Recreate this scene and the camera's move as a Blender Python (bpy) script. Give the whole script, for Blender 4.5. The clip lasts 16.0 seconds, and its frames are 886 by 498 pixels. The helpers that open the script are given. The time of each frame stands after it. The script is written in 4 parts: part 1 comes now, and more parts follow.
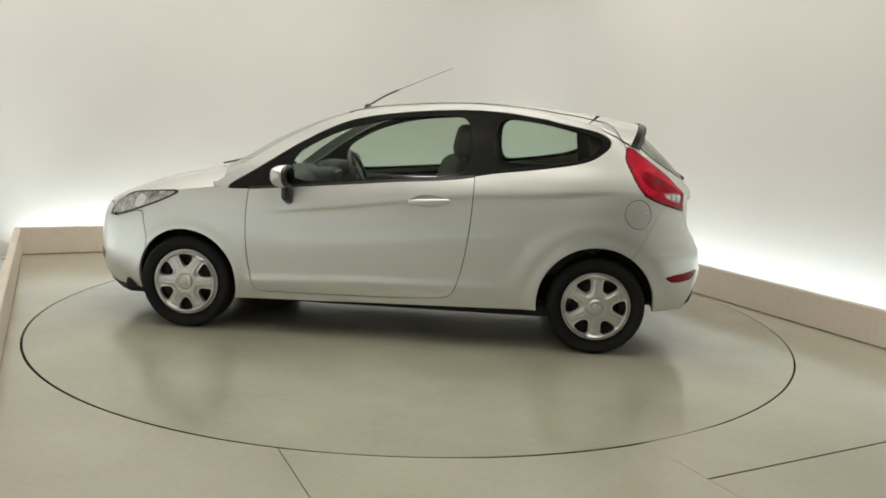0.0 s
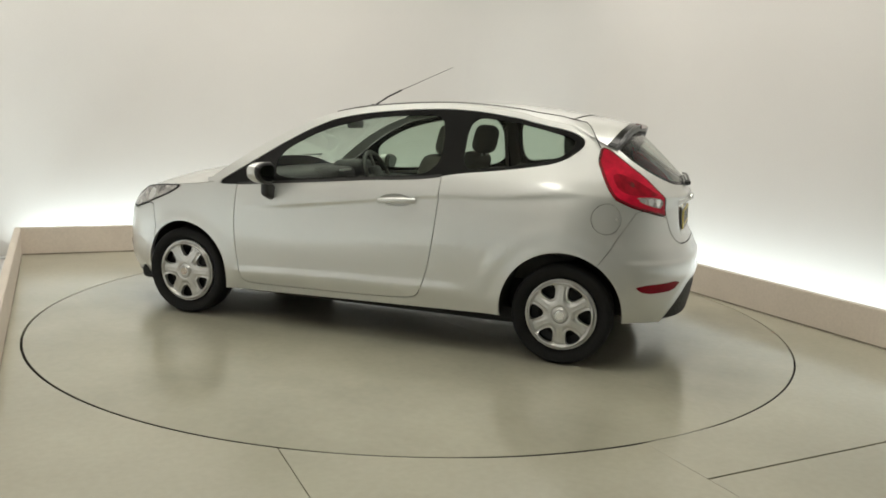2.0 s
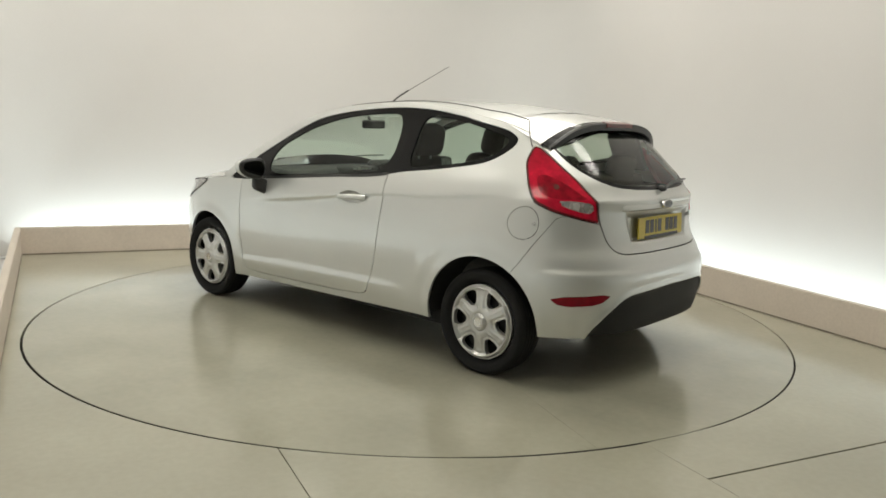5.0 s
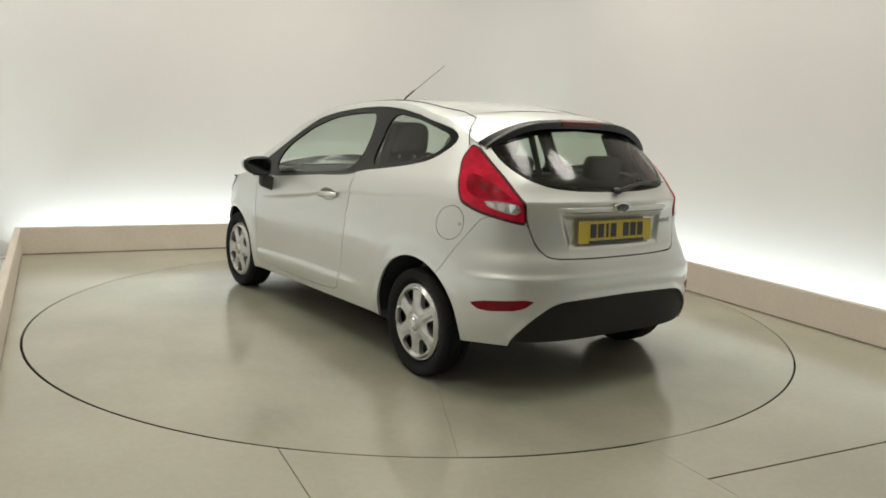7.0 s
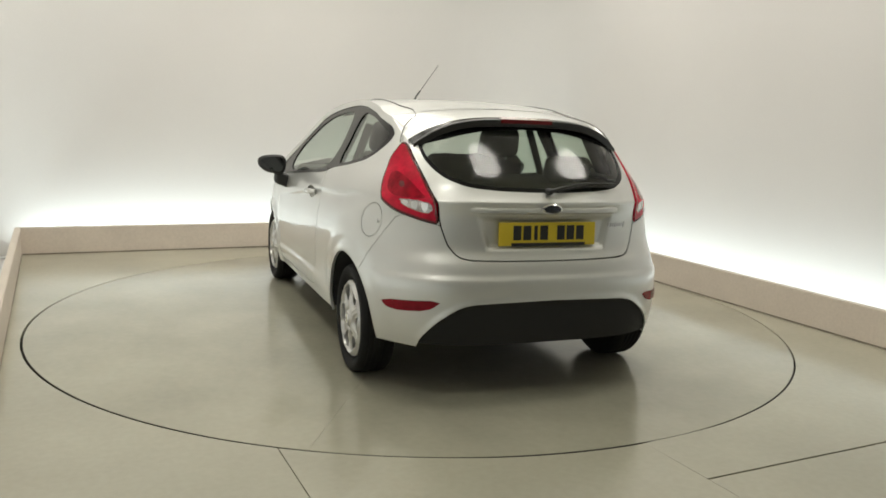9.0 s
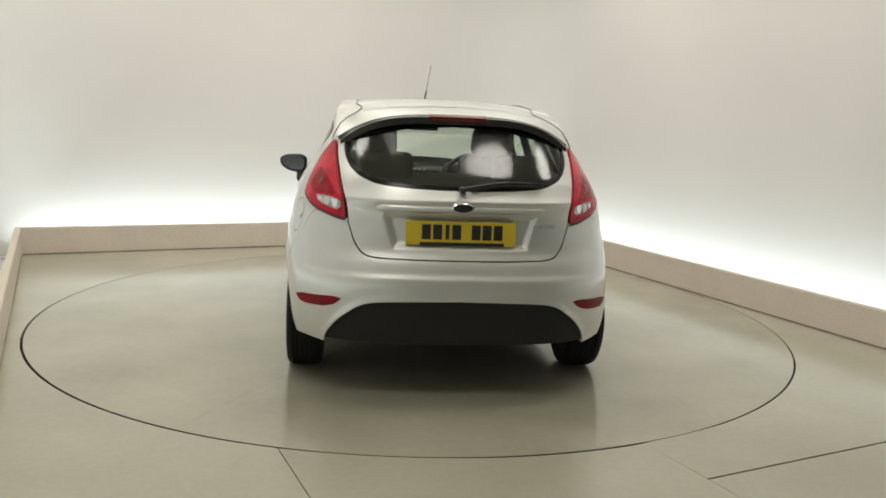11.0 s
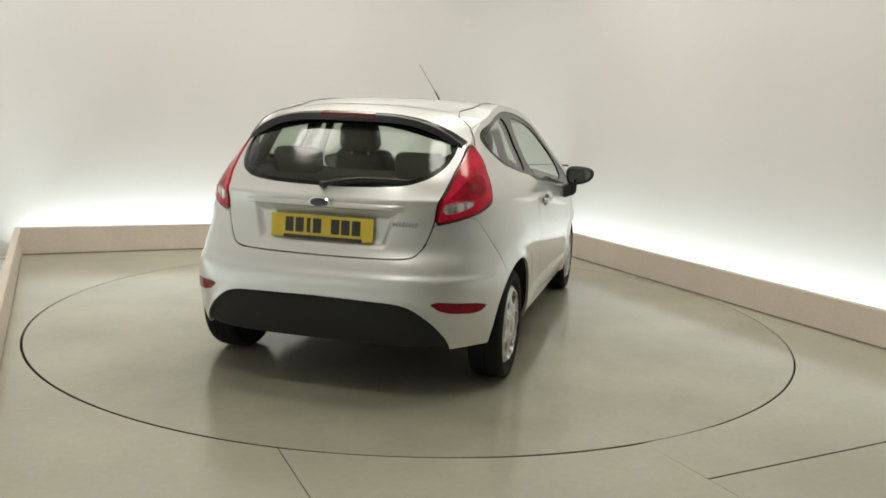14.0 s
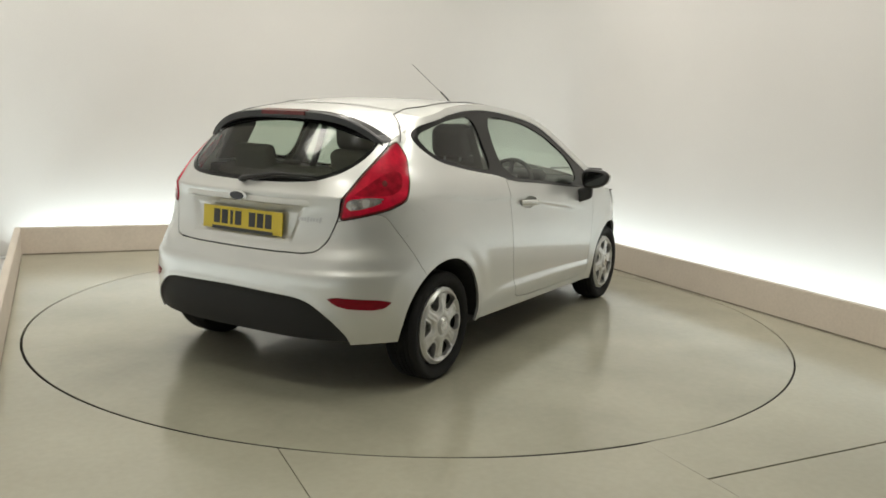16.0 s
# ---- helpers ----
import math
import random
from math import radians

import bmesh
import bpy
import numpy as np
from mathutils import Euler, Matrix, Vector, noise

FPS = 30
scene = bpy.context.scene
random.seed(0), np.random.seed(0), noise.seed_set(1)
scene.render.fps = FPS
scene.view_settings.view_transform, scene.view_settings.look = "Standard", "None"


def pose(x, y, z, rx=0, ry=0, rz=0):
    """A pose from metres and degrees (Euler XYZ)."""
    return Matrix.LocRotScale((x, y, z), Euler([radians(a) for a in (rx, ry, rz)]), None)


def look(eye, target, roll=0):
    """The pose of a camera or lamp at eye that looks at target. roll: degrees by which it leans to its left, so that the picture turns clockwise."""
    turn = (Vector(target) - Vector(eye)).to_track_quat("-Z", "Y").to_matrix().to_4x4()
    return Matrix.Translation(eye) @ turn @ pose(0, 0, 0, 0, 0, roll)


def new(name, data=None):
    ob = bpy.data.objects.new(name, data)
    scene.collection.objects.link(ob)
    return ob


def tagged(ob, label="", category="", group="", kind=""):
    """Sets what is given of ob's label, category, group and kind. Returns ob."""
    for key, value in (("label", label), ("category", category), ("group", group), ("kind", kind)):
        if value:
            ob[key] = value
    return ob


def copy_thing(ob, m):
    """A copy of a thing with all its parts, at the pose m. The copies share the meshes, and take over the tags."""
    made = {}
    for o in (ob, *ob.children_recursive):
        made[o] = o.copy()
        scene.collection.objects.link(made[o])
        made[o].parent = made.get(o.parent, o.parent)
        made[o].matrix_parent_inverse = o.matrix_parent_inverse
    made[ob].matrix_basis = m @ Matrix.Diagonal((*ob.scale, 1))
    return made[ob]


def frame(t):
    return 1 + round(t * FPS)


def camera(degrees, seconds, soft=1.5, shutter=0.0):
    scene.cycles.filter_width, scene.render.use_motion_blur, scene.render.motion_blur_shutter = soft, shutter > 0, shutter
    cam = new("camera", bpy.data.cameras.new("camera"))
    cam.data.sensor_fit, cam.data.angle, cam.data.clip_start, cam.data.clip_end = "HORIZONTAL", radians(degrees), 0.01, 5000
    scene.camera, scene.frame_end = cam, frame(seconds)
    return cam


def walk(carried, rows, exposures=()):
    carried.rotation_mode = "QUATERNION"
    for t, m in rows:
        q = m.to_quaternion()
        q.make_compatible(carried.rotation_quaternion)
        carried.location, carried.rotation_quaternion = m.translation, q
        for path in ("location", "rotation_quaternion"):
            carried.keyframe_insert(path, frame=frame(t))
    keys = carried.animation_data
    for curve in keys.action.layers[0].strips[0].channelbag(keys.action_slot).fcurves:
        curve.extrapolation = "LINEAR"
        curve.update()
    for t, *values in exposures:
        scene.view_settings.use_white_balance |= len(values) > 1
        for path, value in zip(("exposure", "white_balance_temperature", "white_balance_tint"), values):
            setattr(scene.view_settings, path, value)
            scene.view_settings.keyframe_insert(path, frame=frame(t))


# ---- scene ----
DEG = 57.82
cam = camera(DEG, 16.0, soft=1.7)
EYE, YAW, PITCH, ROLL = Vector((0.0, -5.457, 1.335)), radians(-1.832), radians(-9.222), 2.305
AHEAD = Vector((-math.sin(YAW) * math.cos(PITCH), math.cos(YAW) * math.cos(PITCH), math.sin(PITCH)))
STAND = look(EYE, EYE + AHEAD, ROLL)
walk(cam, [(0.0, STAND), (16.0, STAND)])

# ---- the bay: u across, v to its back wall, turned against the world ----
TURN = math.atan2(0.41, 0.912)
BAY = Matrix.Rotation(TURN, 4, "Z")
U_LEFT, U_RIGHT, V_BACK, V_FRONT, KERB = -2.52, 2.478, 2.91, -7.2, 0.241
WALL_GAP, CEILING, TABLE_R = 0.40, 3.9, 2.438
CAR_AT, HEADING, RATE, GAIN = Vector((0.0800, -0.0560, 0.0)), 172.65, -6.904, -0.0156

# ---- light: cove strips behind the kerbs, soft panels in the ceiling, an added softbox ----
world = bpy.data.worlds.new("world")
world.use_nodes = True
world.node_tree.nodes["Background"].inputs[0].default_value = (0.9, 0.95, 1.0, 1)
world.node_tree.nodes["Background"].inputs[1].default_value = 0.02
scene.world = world


def area_lamp(name, m, sx, sy, watts, colour, spread=180):
    data = bpy.data.lights.new(name, "AREA")
    data.shape, data.size, data.size_y, data.energy, data.color, data.spread = "RECTANGLE" if sx != sy else "DISK", sx, sy, watts, colour, radians(spread)
    ob = new(name, data)
    ob.matrix_world = m
    return ob


COOL, WARM = (0.83, 0.975, 1.0), (1.0, 0.958, 0.885)
COVE, PANEL, PANEL_SIZE = 4.5, 13.2, 0.75
area_lamp("cove_strip_back", BAY @ pose(0.0, V_BACK + 0.16, 0.06, 166, 0, 0), 4.9, 0.10, COVE * 4.9, COOL)
area_lamp("cove_strip_right", BAY @ pose(U_RIGHT + 0.16, -2.25, 0.06, 166, 0, -90), 9.4, 0.10, 0.82 * COVE * 9.4, COOL)
area_lamp("cove_strip_left", BAY @ pose(U_LEFT - 0.16, -2.25, 0.06, 166, 0, 90), 9.4, 0.10, COVE * 9.4, COOL)
# the first three follow reflections in the rear glass; the others are added fill
PANELS = [(-1.95, 0.0), (0.25, -1.85), (1.95, -1.8), (0.1, 1.9), (1.9, 1.2), (-1.95, 2.2), (-2.0, -2.9)]
for u, v in PANELS:
    area_lamp("ceiling_panel_lamp", BAY @ pose(u, v, CEILING - 0.075), PANEL_SIZE, PANEL_SIZE, PANEL, WARM)


# unseen softbox, added to brighten the top of the car
SOFTBOX = 2.5
area_lamp("added_softbox_lamp", BAY @ pose(0.0, 0.0, CEILING - 0.125), SOFTBOX, SOFTBOX * 0.999, 36.0, WARM)


# ---- materials ----
def material(name, colour, rough=0.5, metal=0.0, spec=0.5, coat=0.0, grain=0.0, grain_scale=40.0, stain=0.0, stain_scale=1.5, bump=0.0, bump_scale=60.0, emit=0.0, coat_rough=0.05, transmission=0.0, rough_var=0.0):
    m = bpy.data.materials.new(name)
    m.use_nodes = True
    tree = m.node_tree
    b = tree.nodes["Principled BSDF"]
    b.inputs["Base Color"].default_value = (*colour, 1)
    for key, value in (("Roughness", rough), ("Metallic", metal), ("Specular IOR Level", spec), ("Coat Weight", coat), ("Coat Roughness", coat_rough), ("Transmission Weight", transmission)):
        b.inputs[key].default_value = value
    if emit:
        b.inputs["Emission Color"].default_value = (*colour, 1)
        b.inputs["Emission Strength"].default_value = emit
    place = tree.nodes.new("ShaderNodeTexCoord")

    def noise_node(scale, detail):
        n = tree.nodes.new("ShaderNodeTexNoise")
        n.inputs["Scale"].default_value, n.inputs["Detail"].default_value = scale, detail
        tree.links.new(place.outputs["Object"], n.inputs["Vector"])
        return n

    def ranged(n, low, high):
        r = tree.nodes.new("ShaderNodeMapRange")
        r.inputs["From Min"].default_value, r.inputs["From Max"].default_value = 0.3, 0.7
        r.inputs["To Min"].default_value, r.inputs["To Max"].default_value = low, high
        tree.links.new(n.outputs["Fac"], r.inputs["Value"])
        return r.outputs["Result"]

    factor = None
    for amount, scale, detail in ((stain, stain_scale, 4.0), (grain, grain_scale, 3.0)):
        if amount:
            value = ranged(noise_node(scale, detail), 1 - amount, 1 + amount)
            if factor is not None:
                times = tree.nodes.new("ShaderNodeMath")
                times.operation = "MULTIPLY"
                tree.links.new(factor, times.inputs[0])
                tree.links.new(value, times.inputs[1])
                value = times.outputs[0]
            factor = value
    if factor is not None:
        scaled = tree.nodes.new("ShaderNodeVectorMath")
        scaled.operation = "SCALE"
        scaled.inputs[0].default_value = colour
        tree.links.new(factor, scaled.inputs["Scale"])
        tree.links.new(scaled.outputs[0], b.inputs["Base Color"])
    if rough_var:
        tree.links.new(ranged(noise_node(stain_scale * 1.7, 5.0), max(rough - rough_var, 0.02), rough + rough_var), b.inputs["Roughness"])
    if bump:
        k = tree.nodes.new("ShaderNodeBump")
        k.inputs["Strength"].default_value, k.inputs["Distance"].default_value = bump, 0.01
        tree.links.new(noise_node(bump_scale, 3.0).outputs["Fac"], k.inputs["Height"])
        tree.links.new(k.outputs[0], b.inputs["Normal"])
    return m


def glass_material(name, tint, rough=0.0, base=0.032):
    """A thin tinted pane: clear through it, glossy on it."""
    m = bpy.data.materials.new(name)
    m.use_nodes = True
    tree = m.node_tree
    tree.nodes.remove(tree.nodes["Principled BSDF"])
    clear, gloss, mix, facing, power, scale = (tree.nodes.new(k) for k in ("ShaderNodeBsdfTransparent", "ShaderNodeBsdfGlossy", "ShaderNodeMixShader", "ShaderNodeLayerWeight", "ShaderNodeMath", "ShaderNodeMath"))
    clear.inputs[0].default_value = (*tint, 1)
    gloss.inputs["Roughness"].default_value = rough
    facing.inputs["Blend"].default_value = 0.5
    power.operation, power.inputs[1].default_value = "POWER", 4.5
    scale.operation, scale.inputs[1].default_value, scale.inputs[2].default_value = "MULTIPLY_ADD", 0.90, base
    tree.links.new(facing.outputs["Facing"], power.inputs[0])
    tree.links.new(power.outputs[0], scale.inputs[0])
    tree.links.new(scale.outputs[0], mix.inputs[0])
    tree.links.new(clear.outputs[0], mix.inputs[1])
    tree.links.new(gloss.outputs[0], mix.inputs[2])
    tree.links.new(mix.outputs[0], tree.nodes["Material Output"].inputs[0])
    return m


WALL = material("white_studio_paint", (0.630, 0.615, 0.597), 0.75, stain=0.02, stain_scale=0.8, grain=0.012, grain_scale=90, bump=0.05, bump_scale=140)
# grey stands for the lack of light at the end behind the camera
DARK_WALL = material("darkened_end_wall", (0.26, 0.255, 0.245), 0.8, stain=0.05, grain=0.02)
KERB_PAINT = material("beige_kerb_paint", (0.60, 0.53, 0.455), 0.6, stain=0.06, stain_scale=2.2, grain=0.04, grain_scale=50, bump=0.1)
FLOOR = material("grey_beige_epoxy_floor", (0.375, 0.361, 0.283), 0.18, spec=1.0, stain=0.09, stain_scale=1.1, grain=0.03, grain_scale=30, bump=0.02, bump_scale=9, rough_var=0.02)
DISC = material("worn_turntable_epoxy", (0.345, 0.332, 0.259), 0.165, spec=1.0, stain=0.13, stain_scale=1.3, grain=0.03, grain_scale=24, bump=0.02, bump_scale=8, rough_var=0.05)
# dark brown strip draws the joint and its shadow at the kerb's foot
FOOT = material("joint_shadow_strip", (0.21, 0.18, 0.14), 0.8, stain=0.3, stain_scale=5)
LETTER = material("dull_chrome_letters", (0.50, 0.50, 0.50), 0.3, metal=0.8)
GAP = material("dark_joint", (0.02, 0.019, 0.016), 0.9)
# cream tint of the unseen ceiling warms the light on the car's roof
CEIL = material("cream_bounce_ceiling", (0.86, 0.82, 0.70), 0.8, stain=0.03)
DIFFUSER = material("lamp_diffuser", (1.0, 0.95, 0.85), 0.5, emit=3.0)
FABRIC = material("added_softbox_fabric", (1.0, 0.95, 0.85), 0.8, emit=1.0)
STEEL = material("lamp_frame_steel", (0.6, 0.6, 0.6), 0.4, metal=0.6)
PAINT = material("silver_metallic_paint", (0.645, 0.655, 0.64), 0.40, metal=0.72, coat=0.9, coat_rough=0.035, grain=0.02, grain_scale=700, stain=0.015, stain_scale=3)
BLACK = material("black_trim", (0.018, 0.018, 0.018), 0.35, grain=0.1, grain_scale=90)
GLOSS_BLACK = material("gloss_black_pillar", (0.008, 0.008, 0.008), 0.2, spec=0.2)
PLASTIC = material("dark_grey_bumper_plastic", (0.014, 0.014, 0.014), 0.6, spec=0.3, grain=0.2, grain_scale=250, bump=0.2, bump_scale=400)
INNER = material("dark_inner_shell", (0.012, 0.012, 0.012), 0.85)
RUBBER = material("tyre_rubber", (0.010, 0.010, 0.010), 0.75, spec=0.25, grain=0.15, grain_scale=80, bump=0.1, bump_scale=120)
CAP = material("silver_hubcap_plastic", (0.57, 0.57, 0.56), 0.33, metal=0.75, coat=0.3, grain=0.03, grain_scale=90)
WHEEL_STEEL = material("black_wheel_steel", (0.02, 0.02, 0.02), 0.5, metal=0.3)
RED = material("red_lamp_lens", (0.52, 0.008, 0.034), 0.12, spec=0.22, coat=0.10, stain=0.30, stain_scale=11, grain=0.12, grain_scale=45)
MID_RED = material("shadowed_red_lens", (0.27, 0.005, 0.017), 0.14, spec=0.12, coat=0.05, stain=0.35, stain_scale=26)
DEEP_RED = material("dark_red_reflector", (0.21, 0.005, 0.014), 0.25, spec=0.2, coat=0.08, stain=0.2, stain_scale=30)
CLEAR = material("clear_lamp_lens", (0.42, 0.40, 0.39), 0.16, metal=0.35, coat=0.8, stain=0.6, stain_scale=22, grain=0.3, grain_scale=70)
BRAKE = material("dim_red_lens", (0.11, 0.008, 0.010), 0.2, coat=0.5)
CHROME = material("chrome", (0.78, 0.78, 0.78), 0.12, metal=1.0)
YELLOW = material("yellow_plate", (0.62, 0.47, 0.03), 0.35, stain=0.03, stain_scale=12)
CLOTH = material("charcoal_seat_cloth", (0.11, 0.104, 0.094), 0.9, grain=0.2, grain_scale=160, bump=0.3, bump_scale=300)
DASH = material("dark_dash_plastic", (0.035, 0.035, 0.036), 0.65, grain=0.12, grain_scale=120, bump=0.2, bump_scale=300)
LINING = material("pale_roof_lining", (0.42, 0.41, 0.38), 0.9, grain=0.05)
WHITE = material("white_sticker", (0.8, 0.8, 0.78), 0.5)
BADGE = material("dark_blue_badge", (0.012, 0.014, 0.022), 0.2, coat=0.5)
# dark tint stands for the dark room that the mirrors reflect
MIRROR = material("darkened_mirror_glass", (0.13, 0.135, 0.135), 0.02, metal=1.0)
WINDSCREEN = glass_material("laminated_screen_glass", (0.84, 0.89, 0.85))
SIDE_GLASS = glass_material("green_tinted_side_glass", (0.70, 0.78, 0.71))
REAR_GLASS = glass_material("tinted_rear_glass", (0.70, 0.75, 0.69), 0.10, 0.042)


# ---- mesh helpers ----
def part(name, data, mat, parent=None, label="", m=None, smooth=None):
    """One mesh object, from a bmesh or a mesh, under a thing or a part."""
    if isinstance(data, bmesh.types.BMesh):
        bm, data = data, bpy.data.meshes.new(name)
        if smooth:
            for f in bm.faces:
                f.smooth = True
        bm.to_mesh(data)
        bm.free()
        if smooth:
            data.set_sharp_from_angle(angle=radians(smooth))
    data.materials.clear()
    data.materials.append(mat)
    ob = new(name, data)
    ob.parent = parent
    if m is not None:
        ob.matrix_local = m
    return tagged(ob, label)


def box(sx, sy, sz, at=(0, 0, 0), bevel=0.0, segments=2, bm=None):
    bm = bm or bmesh.new()
    made = bmesh.ops.create_cube(bm, size=1.0, matrix=Matrix.Translation(at) @ Matrix.Diagonal((sx, sy, sz, 1)))
    if bevel:
        edges = {e for v in made["verts"] for e in v.link_edges}
        bmesh.ops.bevel(bm, geom=list(edges), offset=bevel, segments=segments, affect="EDGES", profile=0.5)
    return bm


def lathe(profile, steps=48, axis="Y", bm=None):
    """A solid of revolution from (radius, along) pairs about an axis."""
    bm = bm or bmesh.new()
    rings = []
    for r, a in profile:
        ring = []
        for i in range(steps):
            c, s = r * math.cos(2 * math.pi * i / steps), r * math.sin(2 * math.pi * i / steps)
            ring.append(bm.verts.new({"Y": (c, a, s), "Z": (c, s, a), "X": (a, c, s)}[axis]))
        rings.append(ring)
    for one, two in zip(rings, rings[1:]):
        for i in range(steps):
            j = (i + 1) % steps
            bm.faces.new((one[i], one[j], two[j], two[i]))
    bmesh.ops.recalc_face_normals(bm, faces=bm.faces[:])
    return bm


def tube(points, radius, steps=8, bm=None, closed=False, taper=None):
    bm = bm or bmesh.new()
    pts = [Vector(p) for p in points]
    rings = []
    for i, p in enumerate(pts):
        a, b = (pts[i - 1], pts[(i + 1) % len(pts)]) if closed else (pts[max(i - 1, 0)], pts[min(i + 1, len(pts) - 1)])
        q = (b - a).to_track_quat("Z", "Y")
        r = radius * (1 + ((taper or 1) - 1) * i / max(len(pts) - 1, 1))
        rings.append([bm.verts.new(p + q @ Vector((r * math.cos(2 * math.pi * k / steps), r * math.sin(2 * math.pi * k / steps), 0))) for k in range(steps)])
    pairs = list(zip(rings, rings[1:])) + ([(rings[-1], rings[0])] if closed else [])
    for one, two in pairs:
        for k in range(steps):
            j = (k + 1) % steps
            bm.faces.new((one[k], one[j], two[j], two[k]))
    if not closed:
        bm.faces.new(rings[0][::-1])
        bm.faces.new(rings[-1])
    bmesh.ops.recalc_face_normals(bm, faces=bm.faces[:])
    return bm


def prism(outline, low, high, bevel=0.0):
    """An upright slab over an outline of (x, y)."""
    bm = bmesh.new()
    face = bm.faces.new([bm.verts.new((x, y, low)) for x, y in outline])
    out = bmesh.ops.extrude_face_region(bm, geom=[face])
    bmesh.ops.translate(bm, verts=[v for v in out["geom"] if isinstance(v, bmesh.types.BMVert)], vec=(0, 0, high - low))
    bmesh.ops.recalc_face_normals(bm, faces=bm.faces[:])
    if bevel:
        bmesh.ops.bevel(bm, geom=[e for e in bm.edges if abs(e.verts[0].co.z - high) < 1e-6 and abs(e.verts[1].co.z - high) < 1e-6], offset=bevel, segments=2, affect="EDGES")
    return bm


# ---- the room ----
def arc(r, a, b, n=40):
    return [(r * math.cos(radians(a + (b - a) * i / n)), r * math.sin(radians(a + (b - a) * i / n))) for i in range(n + 1)]


def structure(name, bm, mat, label, smooth=None, m=BAY):
    return tagged(part(name, bm, mat, None, label, m, smooth), kind="structure")


def build_room():
    ur, ul, vb, vf, g = U_RIGHT, U_LEFT, V_BACK, V_FRONT, 0.005
    hole = TABLE_R + 0.009
    ground = structure("ground", box(ur - ul + 2.4, vb - vf + 2.4, 0.3, ((ur + ul) / 2, (vb + vf) / 2, -0.25)), GAP, "dark concrete slab under the raised floor")
    # raised floor, in panels round the turntable
    # the joint round the turntable: wide and open, nearly closed, or worn, by angle in the bay
    worn = ((0, 0.007), (60, 0.006), (120, 0.004), (150, 0.006), (172, 0.012), (226, 0.011), (233, 0.008), (240, 0.005), (250, 0.006), (256, 0.011), (269, 0.011), (271, 0.002), (276, 0.002), (281, 0.006), (310, 0.009), (345, 0.008), (360, 0.007))
    def rim_arc(a, b, n):
        out = []
        for i in range(n + 1):
            w = a + (b - a) * i / n
            r = TABLE_R - 0.005 + float(np.interp(w % 360, *zip(*worn)))
            out.append((r * math.cos(radians(w)), r * math.sin(radians(w))))
        return out
    ang = lambda u: math.degrees(math.acos(u / hole))
    lower_l, lower_m = 360 - ang(-1.47), 360 - ang(0.0)
    panels = [
        [(ul, vb), (ul, vf), (-1.47 - g / 2, vf)] + rim_arc(lower_l, 180, 60) + rim_arc(180, 90, 60)[1:] + [(0, vb)],
        [(-1.47 + g / 2, vf), (-g / 2, vf)] + rim_arc(lower_m, lower_l + 0.12, 60),
        [(g / 2, -2.806), (ur - 0.007, -2.806), (ur - 0.007, vb), (g / 200, vb)] + rim_arc(90, -90, 160),
        [(g / 2, vf), (ur, vf), (ur, -2.817), (g / 2, -2.817)],
    ]
    floor = None
    for outline in panels:
        bm = prism(outline, -0.08, 0.0, 0.0)
        bmesh.ops.triangulate(bm, faces=[f for f in bm.faces if len(f.verts) > 4])
        if floor is None:
            floor = structure("floor", bm, FLOOR, "glossy grey-beige epoxy floor in large panels")
        else:
            part("floor_panel", bm, FLOOR, floor)
    # kerbs hiding the cove lights
    t = 0.05
    rows = (("kerb_back", [(ul - t, vb), (ur + t, vb), (ur + t, vb + t), (ul - t, vb + t)]),
            ("kerb_right", [(ur, vf), (ur + t, vf), (ur + t, vb - 0.002), (ur, vb - 0.002)]),
            ("kerb_left", [(ul - t, vf), (ul, vf), (ul, vb - 0.002), (ul - t, vb - 0.002)]))
    for name, outline in rows:
        structure(name, prism(outline, -0.1, KERB, 0.006), KERB_PAINT, "low beige painted kerb with light glowing behind it")
    for sx, sy, x, y in ((ur - ul - 0.02, 0.006, (ur + ul) / 2, vb - 0.003), (0.006, vb - vf - 0.02, ur - 0.003, (vb + vf) / 2), (0.006, vb - vf - 0.02, ul + 0.003, (vb + vf) / 2)):
        structure("trim", box(sx, sy, 0.010, (x, y, 0.0055), 0.002), FOOT, "dark brown strip for the joint and its shadow along the kerb's foot")
    for name, sx, sy, x, y in (("cove_floor_back", ur - ul + 0.7, 0.34, 0, vb + 0.05 + 0.17), ("cove_floor_right", 0.34, vb - vf, ur + 0.22, (vb + vf) / 2), ("cove_floor_left", 0.34, vb - vf, ul - 0.22, (vb + vf) / 2)):
        structure(name, box(sx, sy, 0.05, (x, y, -0.055)), WALL, "white painted bottom of the light cove")
    # walls, with a rounded corner
    wl, wr, wb, th, r = ul - WALL_GAP, ur + WALL_GAP, vb + WALL_GAP, 0.15, 0.85
    inner = [(wl, vf), (wl, wb - r - 0.05)] + [(wl + r + r * math.cos(radians(a)), wb - r + r * math.sin(radians(a))) for a in range(180, 89, -10)] + [(wl + r + 0.05, wb), (wr - r - 0.05, wb)]
    inner += [(wr - r + r * math.cos(radians(a)), wb - r + r * math.sin(radians(a))) for a in range(90, -1, -10)] + [(wr, wb - r - 0.05), (wr, vf)]
    for name, lo, hi in (("wall_west", 0, 2), ("wall_north", 1, len(inner) - 2), ("wall_east", len(inner) - 2, len(inner))):
        bm = bmesh.new()
        pts = inner[lo:hi] if name != "wall_north" else inner[1:-1]
        outer = []
        for i, (u, v) in enumerate(pts):
            d = Vector(pts[min(i + 1, len(pts) - 1)]) - Vector(pts[max(i - 1, 0)])
            outer.append((u - d.y / d.length * th, v + d.x / d.length * th))
